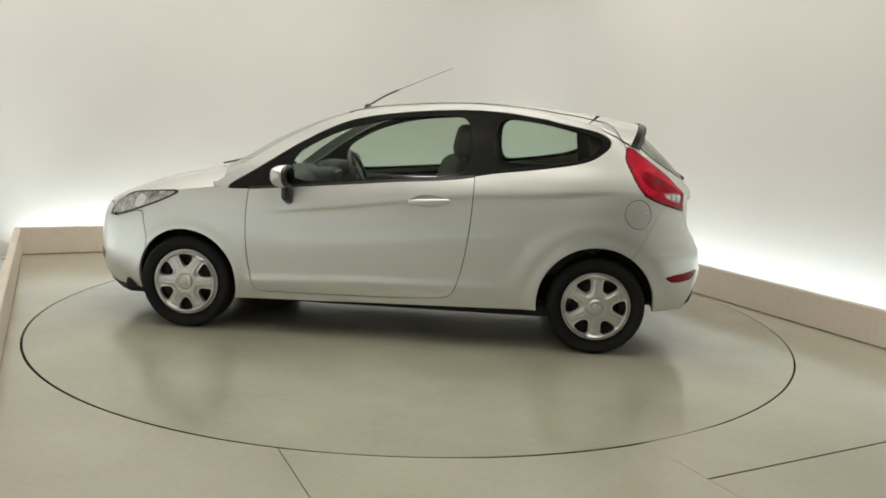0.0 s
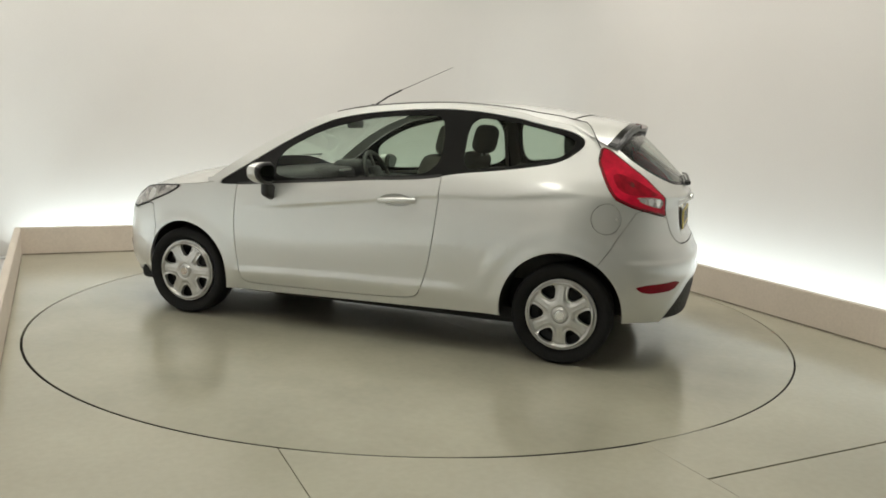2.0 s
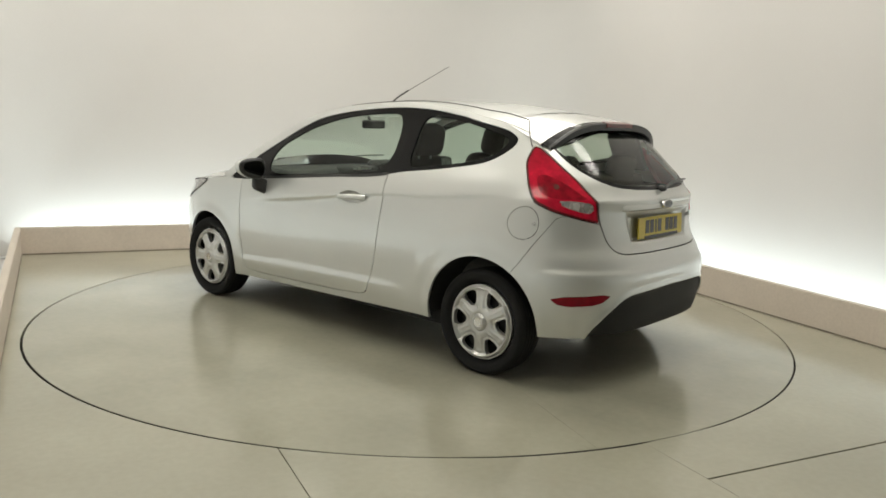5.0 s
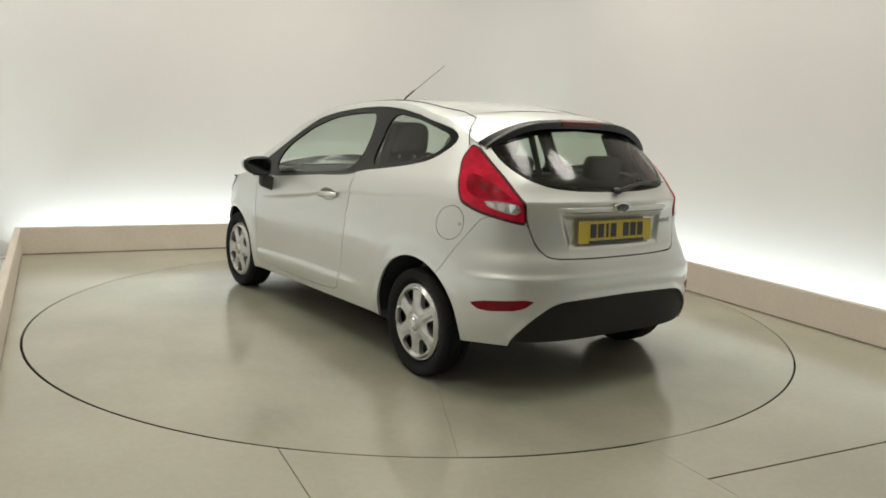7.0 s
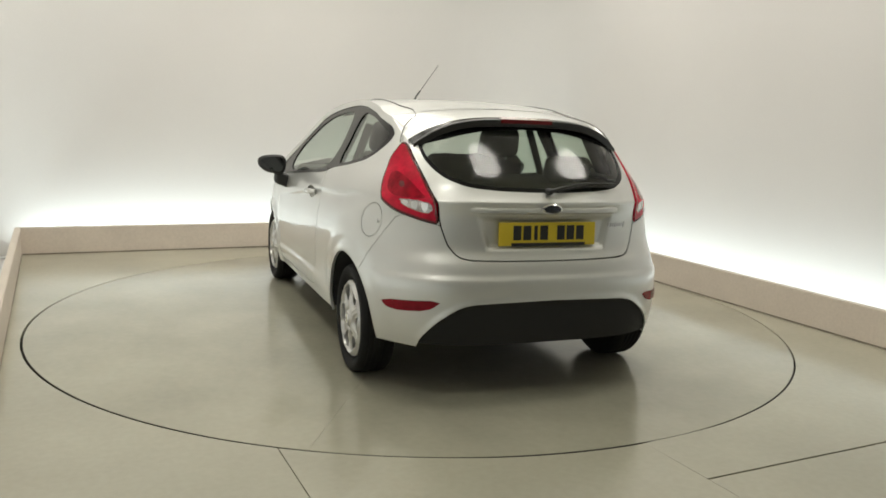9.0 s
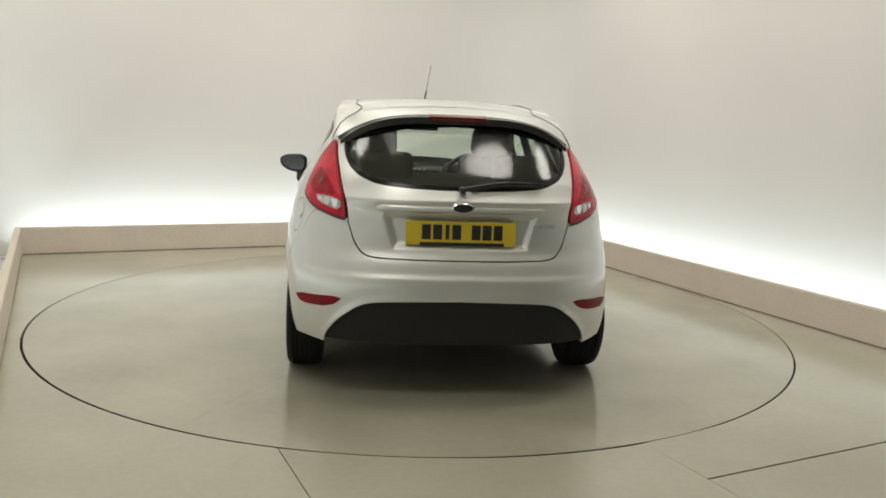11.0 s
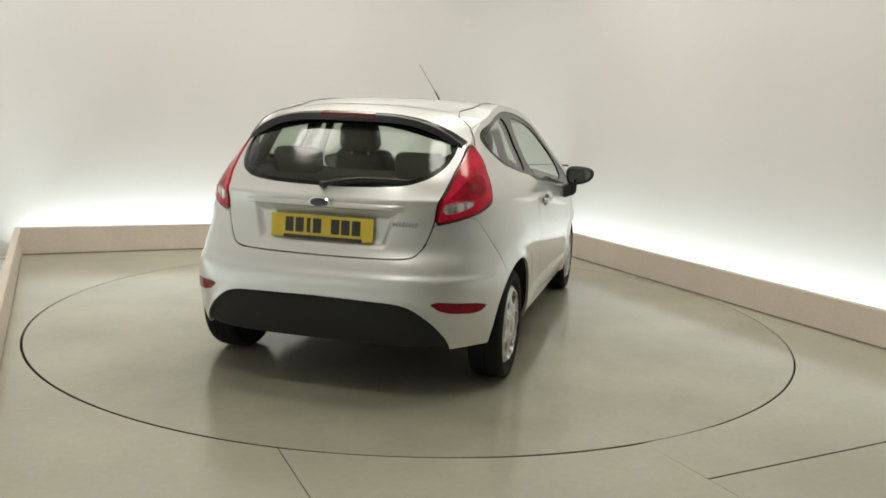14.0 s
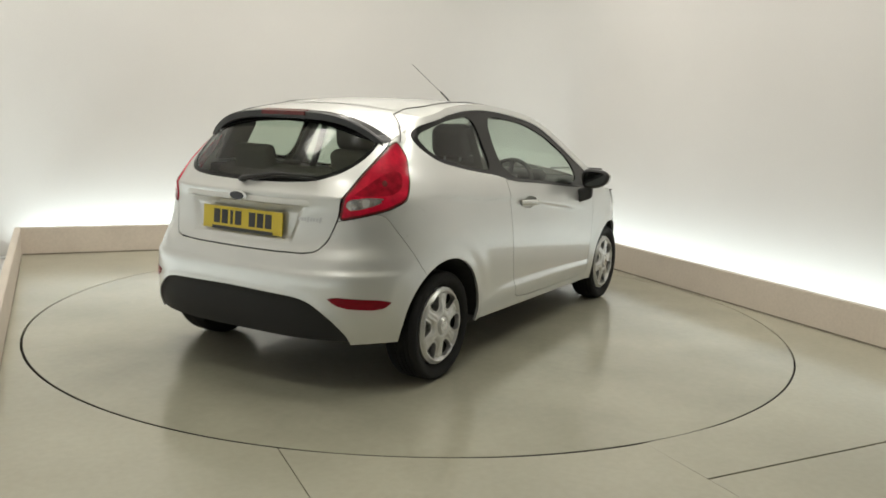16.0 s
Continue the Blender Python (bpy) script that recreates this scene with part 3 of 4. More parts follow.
def build_flanks(car):
    sill = above(SILL)
    # front wings, doors and rear quarters
    both("front_wing", patch(0.80, 1.95, 0.16, 0.96, [below(FENDER_TOP), sill, off_arch(0), outside_of(DOOR, G), outside_of(DAYLIGHT, G), outside_of(HEAD_LAMP, 0.003), outside_of(BUMPER_FRONT, G)], dz=0.0125), 0, 0.015, PAINT, car)
    doors = both("door", patch(-0.52, 0.9, 0.22, 1.06, [inside_of(DOOR, -G), outside_of(DAYLIGHT, 0.001), outside_of(RECESS_CUP)], dz=0.01), 0, 0.018, PAINT, car)
    both("rear_quarter", patch(-1.85, 0.86, 0.2, 1.45, [sill, off_arch(1), outside_of(DOOR, G), outside_of(DAYLIGHT, 0.001), outside_of(BUMPER_REAR, 0.0012), FIT_RED, outside_of(HATCH, G), outside_of(FLAP, 0.0014), lambda q: np.maximum(-0.3 - q[:, 0], 0.285 - q[:, 1]), below(ROOF_EDGE)], dz=0.0125), 0, 0.015, PAINT, car)
    both("roof_rail", patch(-0.30, 1.08, 0.86, 1.45, [outside_of(DAYLIGHT, 0.001), above(GLASS_LOW, 0.012), below(ROOF_EDGE)]), 0, 0.012, PAINT, car)
    part("fuel_flap", skin(*patch(-1.56, -1.35, 0.72, 0.94, [inside_of(FLAP, -0.0014)]), 0, 0.01, (1,)), PAINT, car, "round body-coloured fuel flap")
    # only the left side has a flap; the right quarter is closed there
    part("quarter_infill", skin(*patch(-1.56, -1.35, 0.72, 0.94, [inside_of(FLAP, 0.0019)]), 0, 0, (-1,)), PAINT, car)
    both("window_surround", patch(-1.46, 1.03, 0.85, 1.42, [inside_of(DAYLIGHT, -0.001), outside_of(FRONT_PANE, 0.0), outside_of(REAR_PANE, 0.0)]), -0.004, 0.012, GLOSS_BLACK, car, "gloss black window surround and pillar")
    both("door_window", patch(-0.5, 0.63, 0.9, 1.38, [inside_of(FRONT_PANE, 0.004)]), -0.010, 0.0, SIDE_GLASS, car, "green-tinted door window")
    both("quarter_window", patch(-1.4, -0.58, 1.02, 1.38, [inside_of(REAR_PANE, 0.004)]), -0.010, 0.0, SIDE_GLASS, car, "green-tinted quarter window")
    both("belt_strip", patch(-0.50, 0.86, 0.85, 1.06, [above(GLASS_LOW, -0.004), below(GLASS_LOW, -0.012), inside_of(DOOR, -G)], dz=0.008), 0.003, 0.006, BLACK, car)
    # lamps at the tail
    for side in (1, -1):
        lamp = part("tail_lamp", skin(*patch(-1.86, -1.4, 0.83, 1.23, [inside_of(TAIL_LAMP), outside_of(REVERSE_LAMP, 0.0)], dp=0.02), 0.006, 0.03, (side,)), RED, car, "red wraparound tail lamp")
        part("reversing_lens", skin(*patch(-1.86, -1.5, 0.83, 1.0, [inside_of(REVERSE_LAMP)], dp=0.015, dz=0.012), 0.003, 0.01, (side,)), CLEAR, lamp, "clear reversing lens")
        part("lamp_core", skin(*patch(-1.86, -1.4, 0.83, 1.23, [inside_of(LAMP_CORE), outside_of(REVERSE_LAMP, 0.003)], dp=0.015, dz=0.012), 0.0068, 0.0, (side,)), MID_RED, lamp, "shadowed middle of the red lens")
        part("lamp_seal", skin(*patch(-1.86, -1.4, 0.83, 1.23, [inside_of(TAIL_LAMP, -0.0005), lambda q: 0.008 - inside_of(TAIL_LAMP)(q)], dp=0.012, dz=0.01), 0.0066, 0.0, (side,)), BRAKE, lamp, "dark edge of the lens")
        for k in range(3):
            a = -1.60 - 0.052 * k
            facet = rounded([(a, 0.947), (a - 0.040, 0.947), (a - 0.046, 0.903 - 0.004 * k), (a - 0.020, 0.906)], 1)
            part("lens_facet", skin(*patch(-1.86, -1.5, 0.83, 1.0, [inside_of(facet), inside_of(REVERSE_LAMP, -0.004)], dp=0.01, dz=0.01), 0.0036, 0.0, (side,)), CHROME if k != 1 else STEEL, lamp, "bright reflector facet")
        part("lamp_bulb", skin(*patch(-1.63, -1.54, 0.97, 1.07, [lambda q: 0.015 - np.hypot(q[:, 0] + 1.585, q[:, 1] - 1.015)], dp=0.01, dz=0.01), 0.0074, 0.0, (side,)), BRAKE, lamp, "dark round bulb behind the lens")
        part("rear_reflector", skin(*patch(-1.82, -1.5, 0.42, 0.52, [inside_of(REFLECTOR)], dp=0.015, dz=0.01), 0.004, 0.012, (side,)), DEEP_RED, car, "dark red bumper reflector")
        head = part("headlamp", skin(*patch(1.25, 1.95, 0.62, 0.88, [inside_of(HEAD_LAMP)], dp=0.02), 0.004, 0.03, (side,)), CLEAR, car, "clear swept-back headlamp")
        part("headlamp_bezel", skin(*patch(1.25, 1.95, 0.62, 0.88, [inside_of(HEAD_LAMP), lambda q: -inside_of(HEAD_LAMP)(q) + 0.008], dp=0.02, dz=0.012), 0.006, 0.0, (side,)), PLASTIC, head, "dark headlamp bezel")
        part("projector", skin(*patch(1.5, 1.75, 0.68, 0.85, [lambda q: 0.042 - np.hypot(q[:, 0] - 1.62, q[:, 1] - 0.765)], dp=0.012, dz=0.012), 0.0055, 0.0, (side,)), CHROME, head, "bright round lamp bowl")
    return doors


def build_ends(car):
    sill = above(SILL)
    both_sides = (1, -1)
    part("rear_bumper", skin(*patch(TAIL_END, -1.2, 0.14, 0.9, [sill, inside_of(BUMPER_REAR, -0.0012), off_arch(1), outside_of(VALANCE, 0.001), FIT_RED, outside_of(REFLECTOR, 0.001)], dz=0.01), 0, 0.02, both_sides), PAINT, car)
    part("bumper_valance", skin(*patch(TAIL_END, -1.65, 0.28, 0.52, [inside_of(VALANCE, -0.001)]), -0.006, 0.05, both_sides), PLASTIC, car, "dark grey textured plastic lower bumper")
    part("front_bumper", skin(*patch(1.45, NOSE_END, 0.14, 0.8, [sill, inside_of(BUMPER_FRONT, -G), off_arch(0), outside_of(HEAD_LAMP, 0.003), below(FENDER_TOP)]), 0, 0.02, both_sides), PAINT, car)
    part("front_lip", skin(*patch(1.55, NOSE_END, 0.14, 0.24, [sill, lambda q: 0.215 - q[:, 1]]), 0.006, 0.02, both_sides), PLASTIC, car, "dark lower bumper lip")
    fog = rounded([(1.96, 0.385), (2.03, 0.42), (2.18, 0.40), (2.18, 0.34), (2.03, 0.345)])
    part("front_grille", skin(*patch(2.2, NOSE_END, 0.26, 0.48, [lambda q: np.minimum(q[:, 0] - 2.24, 0.46 - q[:, 1])]), 0.003, 0.01, both_sides), BLACK, car, "black lower grille")
    both("fog_recess", patch(1.92, 2.22, 0.32, 0.46, [inside_of(fog)]), 0.003, 0.01, BLACK, car)
    hatch = part("tailgate", skin(*patch(TAIL_END, -1.48, 0.66, 1.36, [inside_of(HATCH, -0.005), outside_of(BACK_GLASS, 0.0), FIT_RED, below(SPOILER_UNDER, 0.002)], dp=0.0125, dz=0.01), 0, 0.02, both_sides), PAINT, car)
    part("rear_window_band", skin(*patch(TAIL_END, -1.55, 0.98, 1.345, [inside_of(BACK_GLASS, -0.001), lambda q: np.maximum(0.020 - inside_of(BACK_GLASS)(q), q[:, 1] - SPOILER_UNDER(q[:, 0]) + 0.014 + 0.030 * step((q[:, 0] + 2.15) / 0.4)), below(SPOILER_UNDER, 0.002)], dz=0.012), -0.003, 0.012, both_sides), GLOSS_BLACK, hatch, "black glass edge band")
    part("rear_window", skin(*patch(TAIL_END, -1.55, 0.98, 1.36, [inside_of(BACK_GLASS, -0.012), below(SPOILER_UNDER, 0.002)]), -0.006, 0.0, both_sides), REAR_GLASS, hatch, "tinted rear window")
    return hatch


def loft(stations, rows=24, powers=None):
    """A crowned sheet between two mirrored edges: stations of (x at edge, y, z at edge, x at middle, z at middle)."""
    verts, polys = [], []
    for i, (xe, y, ze, xm, zm) in enumerate(stations):
        for k in range(rows + 1):
            t = -1 + 2 * k / rows
            f = 1 - abs(t) ** (powers[i] if powers else 2.3)
            verts.append((xe + (xm - xe) * f, y * t, ze + (zm - ze) * f))
    n = rows + 1
    for i in range(len(stations) - 1):
        for k in range(rows):
            polys.append((i * n + k, i * n + k + 1, (i + 1) * n + k + 1, (i + 1) * n + k))
    bm = bmesh.new()
    vs = [bm.verts.new(v) for v in verts]
    for p in polys:
        bm.faces.new([vs[i] for i in p])
    bmesh.ops.recalc_face_normals(bm, faces=bm.faces[:])
    if sum(f.normal.z for f in bm.faces) < 0:
        bmesh.ops.reverse_faces(bm, faces=bm.faces[:])
    return bm


def top_station(p, bow=0.0, sink=0.0):
    e = shell(p, float(ROOF_EDGE(p)))
    xm = float(e[0]) + bow
    return (float(e[0]), float(e[1]) + 0.001, float(e[2]) - sink, xm, float(CENTRE(xm)) - sink)


def build_top(car):
    bow = lambda p: 0.02 + 0.11 * float(step((p - 0.0) / 0.9))
    roof = part("roof", loft([top_station(p, bow(p) - 0.10 * float(step((-1.0 - p) / 0.3))) for p in np.linspace(0.27, -1.30, 40)]), PAINT, car, smooth=60)
    part("windscreen", loft([top_station(p, bow(p), 0.004) for p in np.linspace(1.0, 0.27, 24)]), WINDSCREEN, car, "laminated windscreen", smooth=60)
    # tailgate spoiler over the rear window
    lip = []
    for p in np.linspace(-1.304, -1.60, 14):
        xe, y, ze, xm, zm = top_station(p, -0.10 - 0.02 * float(step((-1.3 - p) / 0.3)))
        fall = float(step((-1.3 - p) / 0.3))
        e = shell(p, float(ROOF_EDGE(p)) - 0.048 * fall)
        lip.append((float(e[0]) - 0.008 * fall, float(e[1]) + 0.001 + 0.007 * fall, float(e[2]), xm, zm))
    full = [2.3 + 1.5 * i / (len(lip) - 1) for i in range(len(lip))]
    spoiler = part("spoiler", loft(lip[:-2], 40, full[:-2]), PAINT, car, "painted roof spoiler over the rear window", smooth=60)
    edge = [(a[0], a[1], a[2] - 0.012, a[3], a[4] - 0.012) for a in lip]
    part("spoiler_underside", loft([(a[0], a[1] * 0.995, a[2] - 0.004, a[3], a[4] - 0.004) for a in edge], 40, full), BLACK, spoiler, "black spoiler underside", smooth=60)
    part("spoiler_band", loft(lip[-3:], 40, full[-3:]), GLOSS_BLACK, spoiler, "gloss black band along the spoiler's end", smooth=60)
    last = lip[-1]
    pts = []
    for k in range(41):
        t = -1 + 2 * k / 40
        f = 1 - abs(t) ** full[-1]
        pts.append(Vector((last[0] + (last[3] - last[0]) * f, last[1] * t, last[2] + (last[4] - last[2]) * f)))
    bm = bmesh.new()
    prev = None
    for k, q in enumerate(pts):
        thick = 0.036 + 0.004 * abs(-1 + k / 20) ** 4
        ring = [bm.verts.new(q + Vector(o)) for o in ((0.010, 0, 0.003), (0.0, 0, 0.003), (-0.012 * min(1, thick / 0.02), 0, -0.003), (-0.004, 0, -thick), (0.03, 0, -thick - 0.002))]
        if prev:
            for i in range(5):
                bm.faces.new((prev[i], prev[(i + 1) % 5], ring[(i + 1) % 5], ring[i]))
        prev = ring
    bmesh.ops.recalc_face_normals(bm, faces=bm.faces[:])
    part("spoiler_edge", bm, BLACK, spoiler, "black trailing edge")
    bm = bmesh.new()
    prev = None
    for k in range(15, 26):
        q = pts[k]
        ring = [bm.verts.new(q + Vector(o)) for o in ((0.02, 0, 0.011), (-0.014, 0, 0.000), (-0.016, 0, -0.020), (0.0, 0, -0.022))]
        if prev:
            for i in range(4):
                bm.faces.new((prev[i], prev[(i + 1) % 4], ring[(i + 1) % 4], ring[i]))
        else:
            bm.faces.new(ring)
        prev = ring
    bm.faces.new(prev[::-1])
    bmesh.ops.recalc_face_normals(bm, faces=bm.faces[:])
    part("high_brake_lamp", bm, BRAKE, spoiler, "dark red high brake lamp")
    # roof ditch mouldings
    for side in (1, -1):
        line = []
        for p in np.linspace(0.30, -1.22, 40):
            xe, y, ze, xm, zm = top_station(p, bow(p) - 0.10 * float(step((-1.0 - p) / 0.3)))
            t = 0.84 - 0.065 * float(step((-0.9 - p) / 0.32))
            f = 1 - t ** 2.3
            line.append((xe + (xm - xe) * f, side * y * t, ze + (zm - ze) * f + 0.001))
        part("roof_moulding", tube(line, 0.0036, 6), BLACK, roof, "black roof ditch moulding")
        seam = [line[-1]] + [(x, side * y, z) for x, y, z in ((-1.262, 0.503, 1.347), (-1.295, 0.546, 1.323), (-1.318, 0.580, 1.293), (-1.338, 0.599, 1.260), (-1.354, 0.611, 1.235), (-1.368, 0.619, 1.210))]
        part("spoiler_seal", tube(seam, 0.0028, 6), BLACK, spoiler, "dark seam beside the spoiler")
    # bonnet
    hood = []
    for p in list(np.linspace(0.98, 1.95, 26)) + list(np.linspace(2.0, NOSE_END - 0.02, 16)):
        e = shell(p, float(FENDER_TOP(p)) + 0.002)
        zm = max(float(HOOD_Z(e[0])), float(e[2]) + 0.004)
        hood.append((float(e[0]), float(e[1]), float(e[2]), float(e[0]) + 0.0, zm))
    part("bonnet", loft(hood), PAINT, car, smooth=60)
    part("cowl_panel", loft([top_station(p, bow(p) + 0.05, 0.06) for p in (1.05, 1.02, 0.99, 0.96)]), BLACK, car, "black wiper cowl", smooth=60)
    for y in (0.25, -0.35):
        part("front_wiper", tube([(1.22, y, 0.985), (1.17, y - 0.25, 1.005), (1.13, y - 0.45, 1.008)], 0.007, 6), BLACK, car)
    # aerial, raked back
    base = Vector((0.30, 0.018, 1.388))
    aerial = part("aerial", lathe([(0.024, -0.01), (0.022, 0.012), (0.012, 0.026), (0.001, 0.03)], 16, "Z"), BLACK, car, "raked black roof aerial", Matrix.Translation(base))
    part("aerial_stem", tube([(0, 0, 0.012), (-0.12, 0.002, 0.085), (-0.21, 0.003, 0.127)], 0.006, 8), BLACK, aerial)
    part("aerial_whip", tube([(-0.20, 0.003, 0.122), (-0.571, 0.009, 0.282)], 0.0018, 6), BLACK, aerial)
    return roof


# ---- wheels ----
TYRE_R, CAP_R = 0.284, 0.200


def build_wheel(car, x, side, turn):
    """Tyre, pressed steel wheel and a six-spoke silver cap; the outer face looks along +y before it is turned."""
    wheel = part("wheel", lathe([(0.001, 0.015), (0.09, 0.02), (0.14, 0.0), (0.18, 0.01), (0.187, 0.035), (0.187, -0.09), (0.15, -0.09)], 40), WHEEL_STEEL, car, "black steel wheel with a silver six-spoke cap",
                 Matrix.Translation((x, side * 0.745, TYRE_R)) @ pose(0, 0, 0, 0, 0, 0 if side > 0 else 180) @ pose(0, 0, 0, 0, turn, 0))
    sidewall = [(0.186, -0.08), (0.20, -0.088), (0.24, -0.094), (0.268, -0.088), (0.280, -0.074), (0.2835, -0.05)]
    tread = []
    for a in (-0.045, -0.02, 0.005, 0.03):
        tread += [(0.284, a), (0.284, a + 0.018), (0.278, a + 0.0185), (0.278, a + 0.0245)]
    part("tyre", lathe(sidewall + tread + [(0.284, 0.055), (0.280, 0.07), (0.272, 0.082), (0.262, 0.087), (0.258, 0.0865), (0.240, 0.086), (0.226, 0.079), (0.215, 0.066), (0.20, 0.05), (0.184, 0.03)], 72), RUBBER, wheel, "black road tyre", smooth=35)
    # cap: a dished disc with six openings between broad spokes
    rs, n = np.linspace(0.0, CAP_R, 34), 144
    points = [(r * math.cos(2 * math.pi * k / n), r * math.sin(2 * math.pi * k / n)) for r in rs[1:] for k in range(n)]
    faces = [(i * n + k, i * n + (k + 1) % n, (i + 1) * n + (k + 1) % n, (i + 1) * n + k) for i in range(len(rs) - 2) for k in range(n)]
    holes = []
    for k in range(6):
        a = 2 * math.pi * (k + 0.5) / 6
        c, s = math.cos(a), math.sin(a)
        hole = rounded([(u * c - v * s, u * s + v * c) for u, v in ((0.985 * k, 0.985 * m) for k, m in ((0.103, -0.019), (0.150, -0.045), (0.172, -0.043), (0.180, 0.0), (0.172, 0.043), (0.150, 0.045), (0.103, 0.019), (0.097, 0.0)))], 2)
        holes.append(hole)
        points, faces = cut(points, faces, outside_of(hole))
    q = np.array(points)
    r, ang = np.hypot(q[:, 0], q[:, 1]) / 0.99, np.arctan2(q[:, 1], q[:, 0])
    dome = 0.088 - 0.022 * step((r - 0.05) / 0.10) + 0.020 * step((r - 0.165) / 0.02) - 0.016 * step((r - 0.186) / 0.012)
    spoke = np.cos(6 * ang) * step((r - 0.06) / 0.05) * step((0.175 - r) / 0.02)
    dome = dome + 0.013 * spoke - 0.006 * np.exp(-((np.abs(((ang / (math.pi / 3) + 0.5) % 1) - 0.5) / 0.08) ** 2)) * step((r - 0.07) / 0.02) * step((0.165 - r) / 0.02)
    dome = dome + 0.008 * step((0.042 - r) / 0.006) - 0.005 * np.exp(-(((r - 0.05) / 0.004) ** 2))
    near = np.min([np.abs(inside_of(h)(q)) for h in holes], 0)
    dome = dome + 0.006 * np.exp(-((near / 0.006) ** 2)) - 0.004 * np.exp(-(((near - 0.014) / 0.005) ** 2))
    bm = bmesh.new()
    vs = [bm.verts.new((a, float(h), b)) for (a, b), h in zip(points, dome)]
    for f in faces:
        try:
            bm.faces.new([vs[i] for i in f])
        except ValueError:
            pass
    inner = [e for e in bm.edges if e.is_boundary and min(v.co.xz.length for v in e.verts) < 0.012]
    if inner:
        bmesh.ops.holes_fill(bm, edges=inner, sides=200)
    out = bmesh.ops.extrude_edge_only(bm, edges=[e for e in bm.edges if e.is_boundary])
    bmesh.ops.translate(bm, verts=[v for v in out["geom"] if isinstance(v, bmesh.types.BMVert)], vec=(0, -0.028, 0))
    bmesh.ops.recalc_face_normals(bm, faces=bm.faces[:])
    cap = part("hubcap", bm, CAP, wheel, "silver six-spoke hubcap with dark openings", smooth=38)
    part("cap_badge", lathe([(0.001, 0.0985), (0.024, 0.0980), (0.026, 0.095)], 24), CHROME, cap)
    part("valve", tube([(0.150, 0.03, 0.012), (0.150, 0.052, 0.012)], 0.006, 8), STEEL, wheel)
    part("brake_drum", lathe([(0.001, 0.0), (0.10, 0.0), (0.105, -0.05), (0.11, -0.06)], 32), WHEEL_STEEL, wheel)
    return wheel


def build_under(car):
    """Inner shell behind the gaps, wheel wells, floor pan and exhaust."""
    # dark sheet added behind the panels so that their gaps read black
    part("inner_shell", skin(*patch(TAIL_END, NOSE_END, 0.24, 1.0, [above(SILL, 0.015), below(curve([(-2.4, 0.99), (-1.62, 0.98), (-1.4, 1.1), (-1.14, 1.07), (-0.5, 0.985), (0.6, 0.885), (0.95, 0.86), (1.0, 0.82), (1.9, 0.7), (2.7, 0.69)])), off_arch(0, 0.012), off_arch(1, 0.012)], 0.04, 0.03), -0.034, 0.0, (1, -1)), INNER, car)
    def flank(x, z):
        for start, end, n in ((XF, float(nose_x(z)), 2.6), (XR, float(tail_x(z)), float(tail_n(z)))):
            f = (x - start) / (end - start)
            if f > 0:
                return float(half_width(z)) * (1 - min(f, 0.999) ** n) ** (1 / n)
        return float(half_width(z))

    for cx, cz, r in ARCHES:
        for side in (1, -1):
            bm = bmesh.new()
            prev = None
            for k in range(25):
                a = math.radians(-4 + 188 * k / 24)
                x, z = cx + (r + 0.004) * math.cos(a), cz + (r + 0.004) * math.sin(a)
                ring = [bm.verts.new((x, side * y, z)) for y in (flank(x, z) - 0.006, 0.56)]
                if prev:
                    bm.faces.new((prev[0], prev[1], ring[1], ring[0]))
                prev = ring
            part("wheel_well", bm, INNER, car)
            half = prism([(cx + (r + 0.01) * math.cos(math.radians(a)), cz + (r + 0.01) * math.sin(math.radians(a))) for a in range(-6, 187, 8)], 0.545, 0.56)
            for v in half.verts:
                v.co = (v.co.x, side * v.co.z, v.co.y)
            part("well_back", half, INNER, car)
    # pan and boot floor are sized to block cove light and darken the ground
    part("floor_pan", box(2.95, 1.44, 0.10, (0.22, 0, 0.225), 0.03), INNER, car)
    part("boot_floor", box(0.5, 1.0, 0.08, (-1.48, 0, 0.30), 0.02), INNER, car)
    part("rear_axle", tube([(-1.245, -0.66, 0.28), (-1.245, 0.66, 0.28)], 0.035, 10), INNER, car)
    part("fuel_tank", box(0.6, 0.9, 0.12, (-0.75, 0, 0.23), 0.04), INNER, car)
    part("exhaust", tube([(-1.0, -0.42, 0.24), (-1.3, -0.45, 0.26), (-1.5, -0.45, 0.28)], 0.028, 12), WHEEL_STEEL, car, "dull steel exhaust pipe")


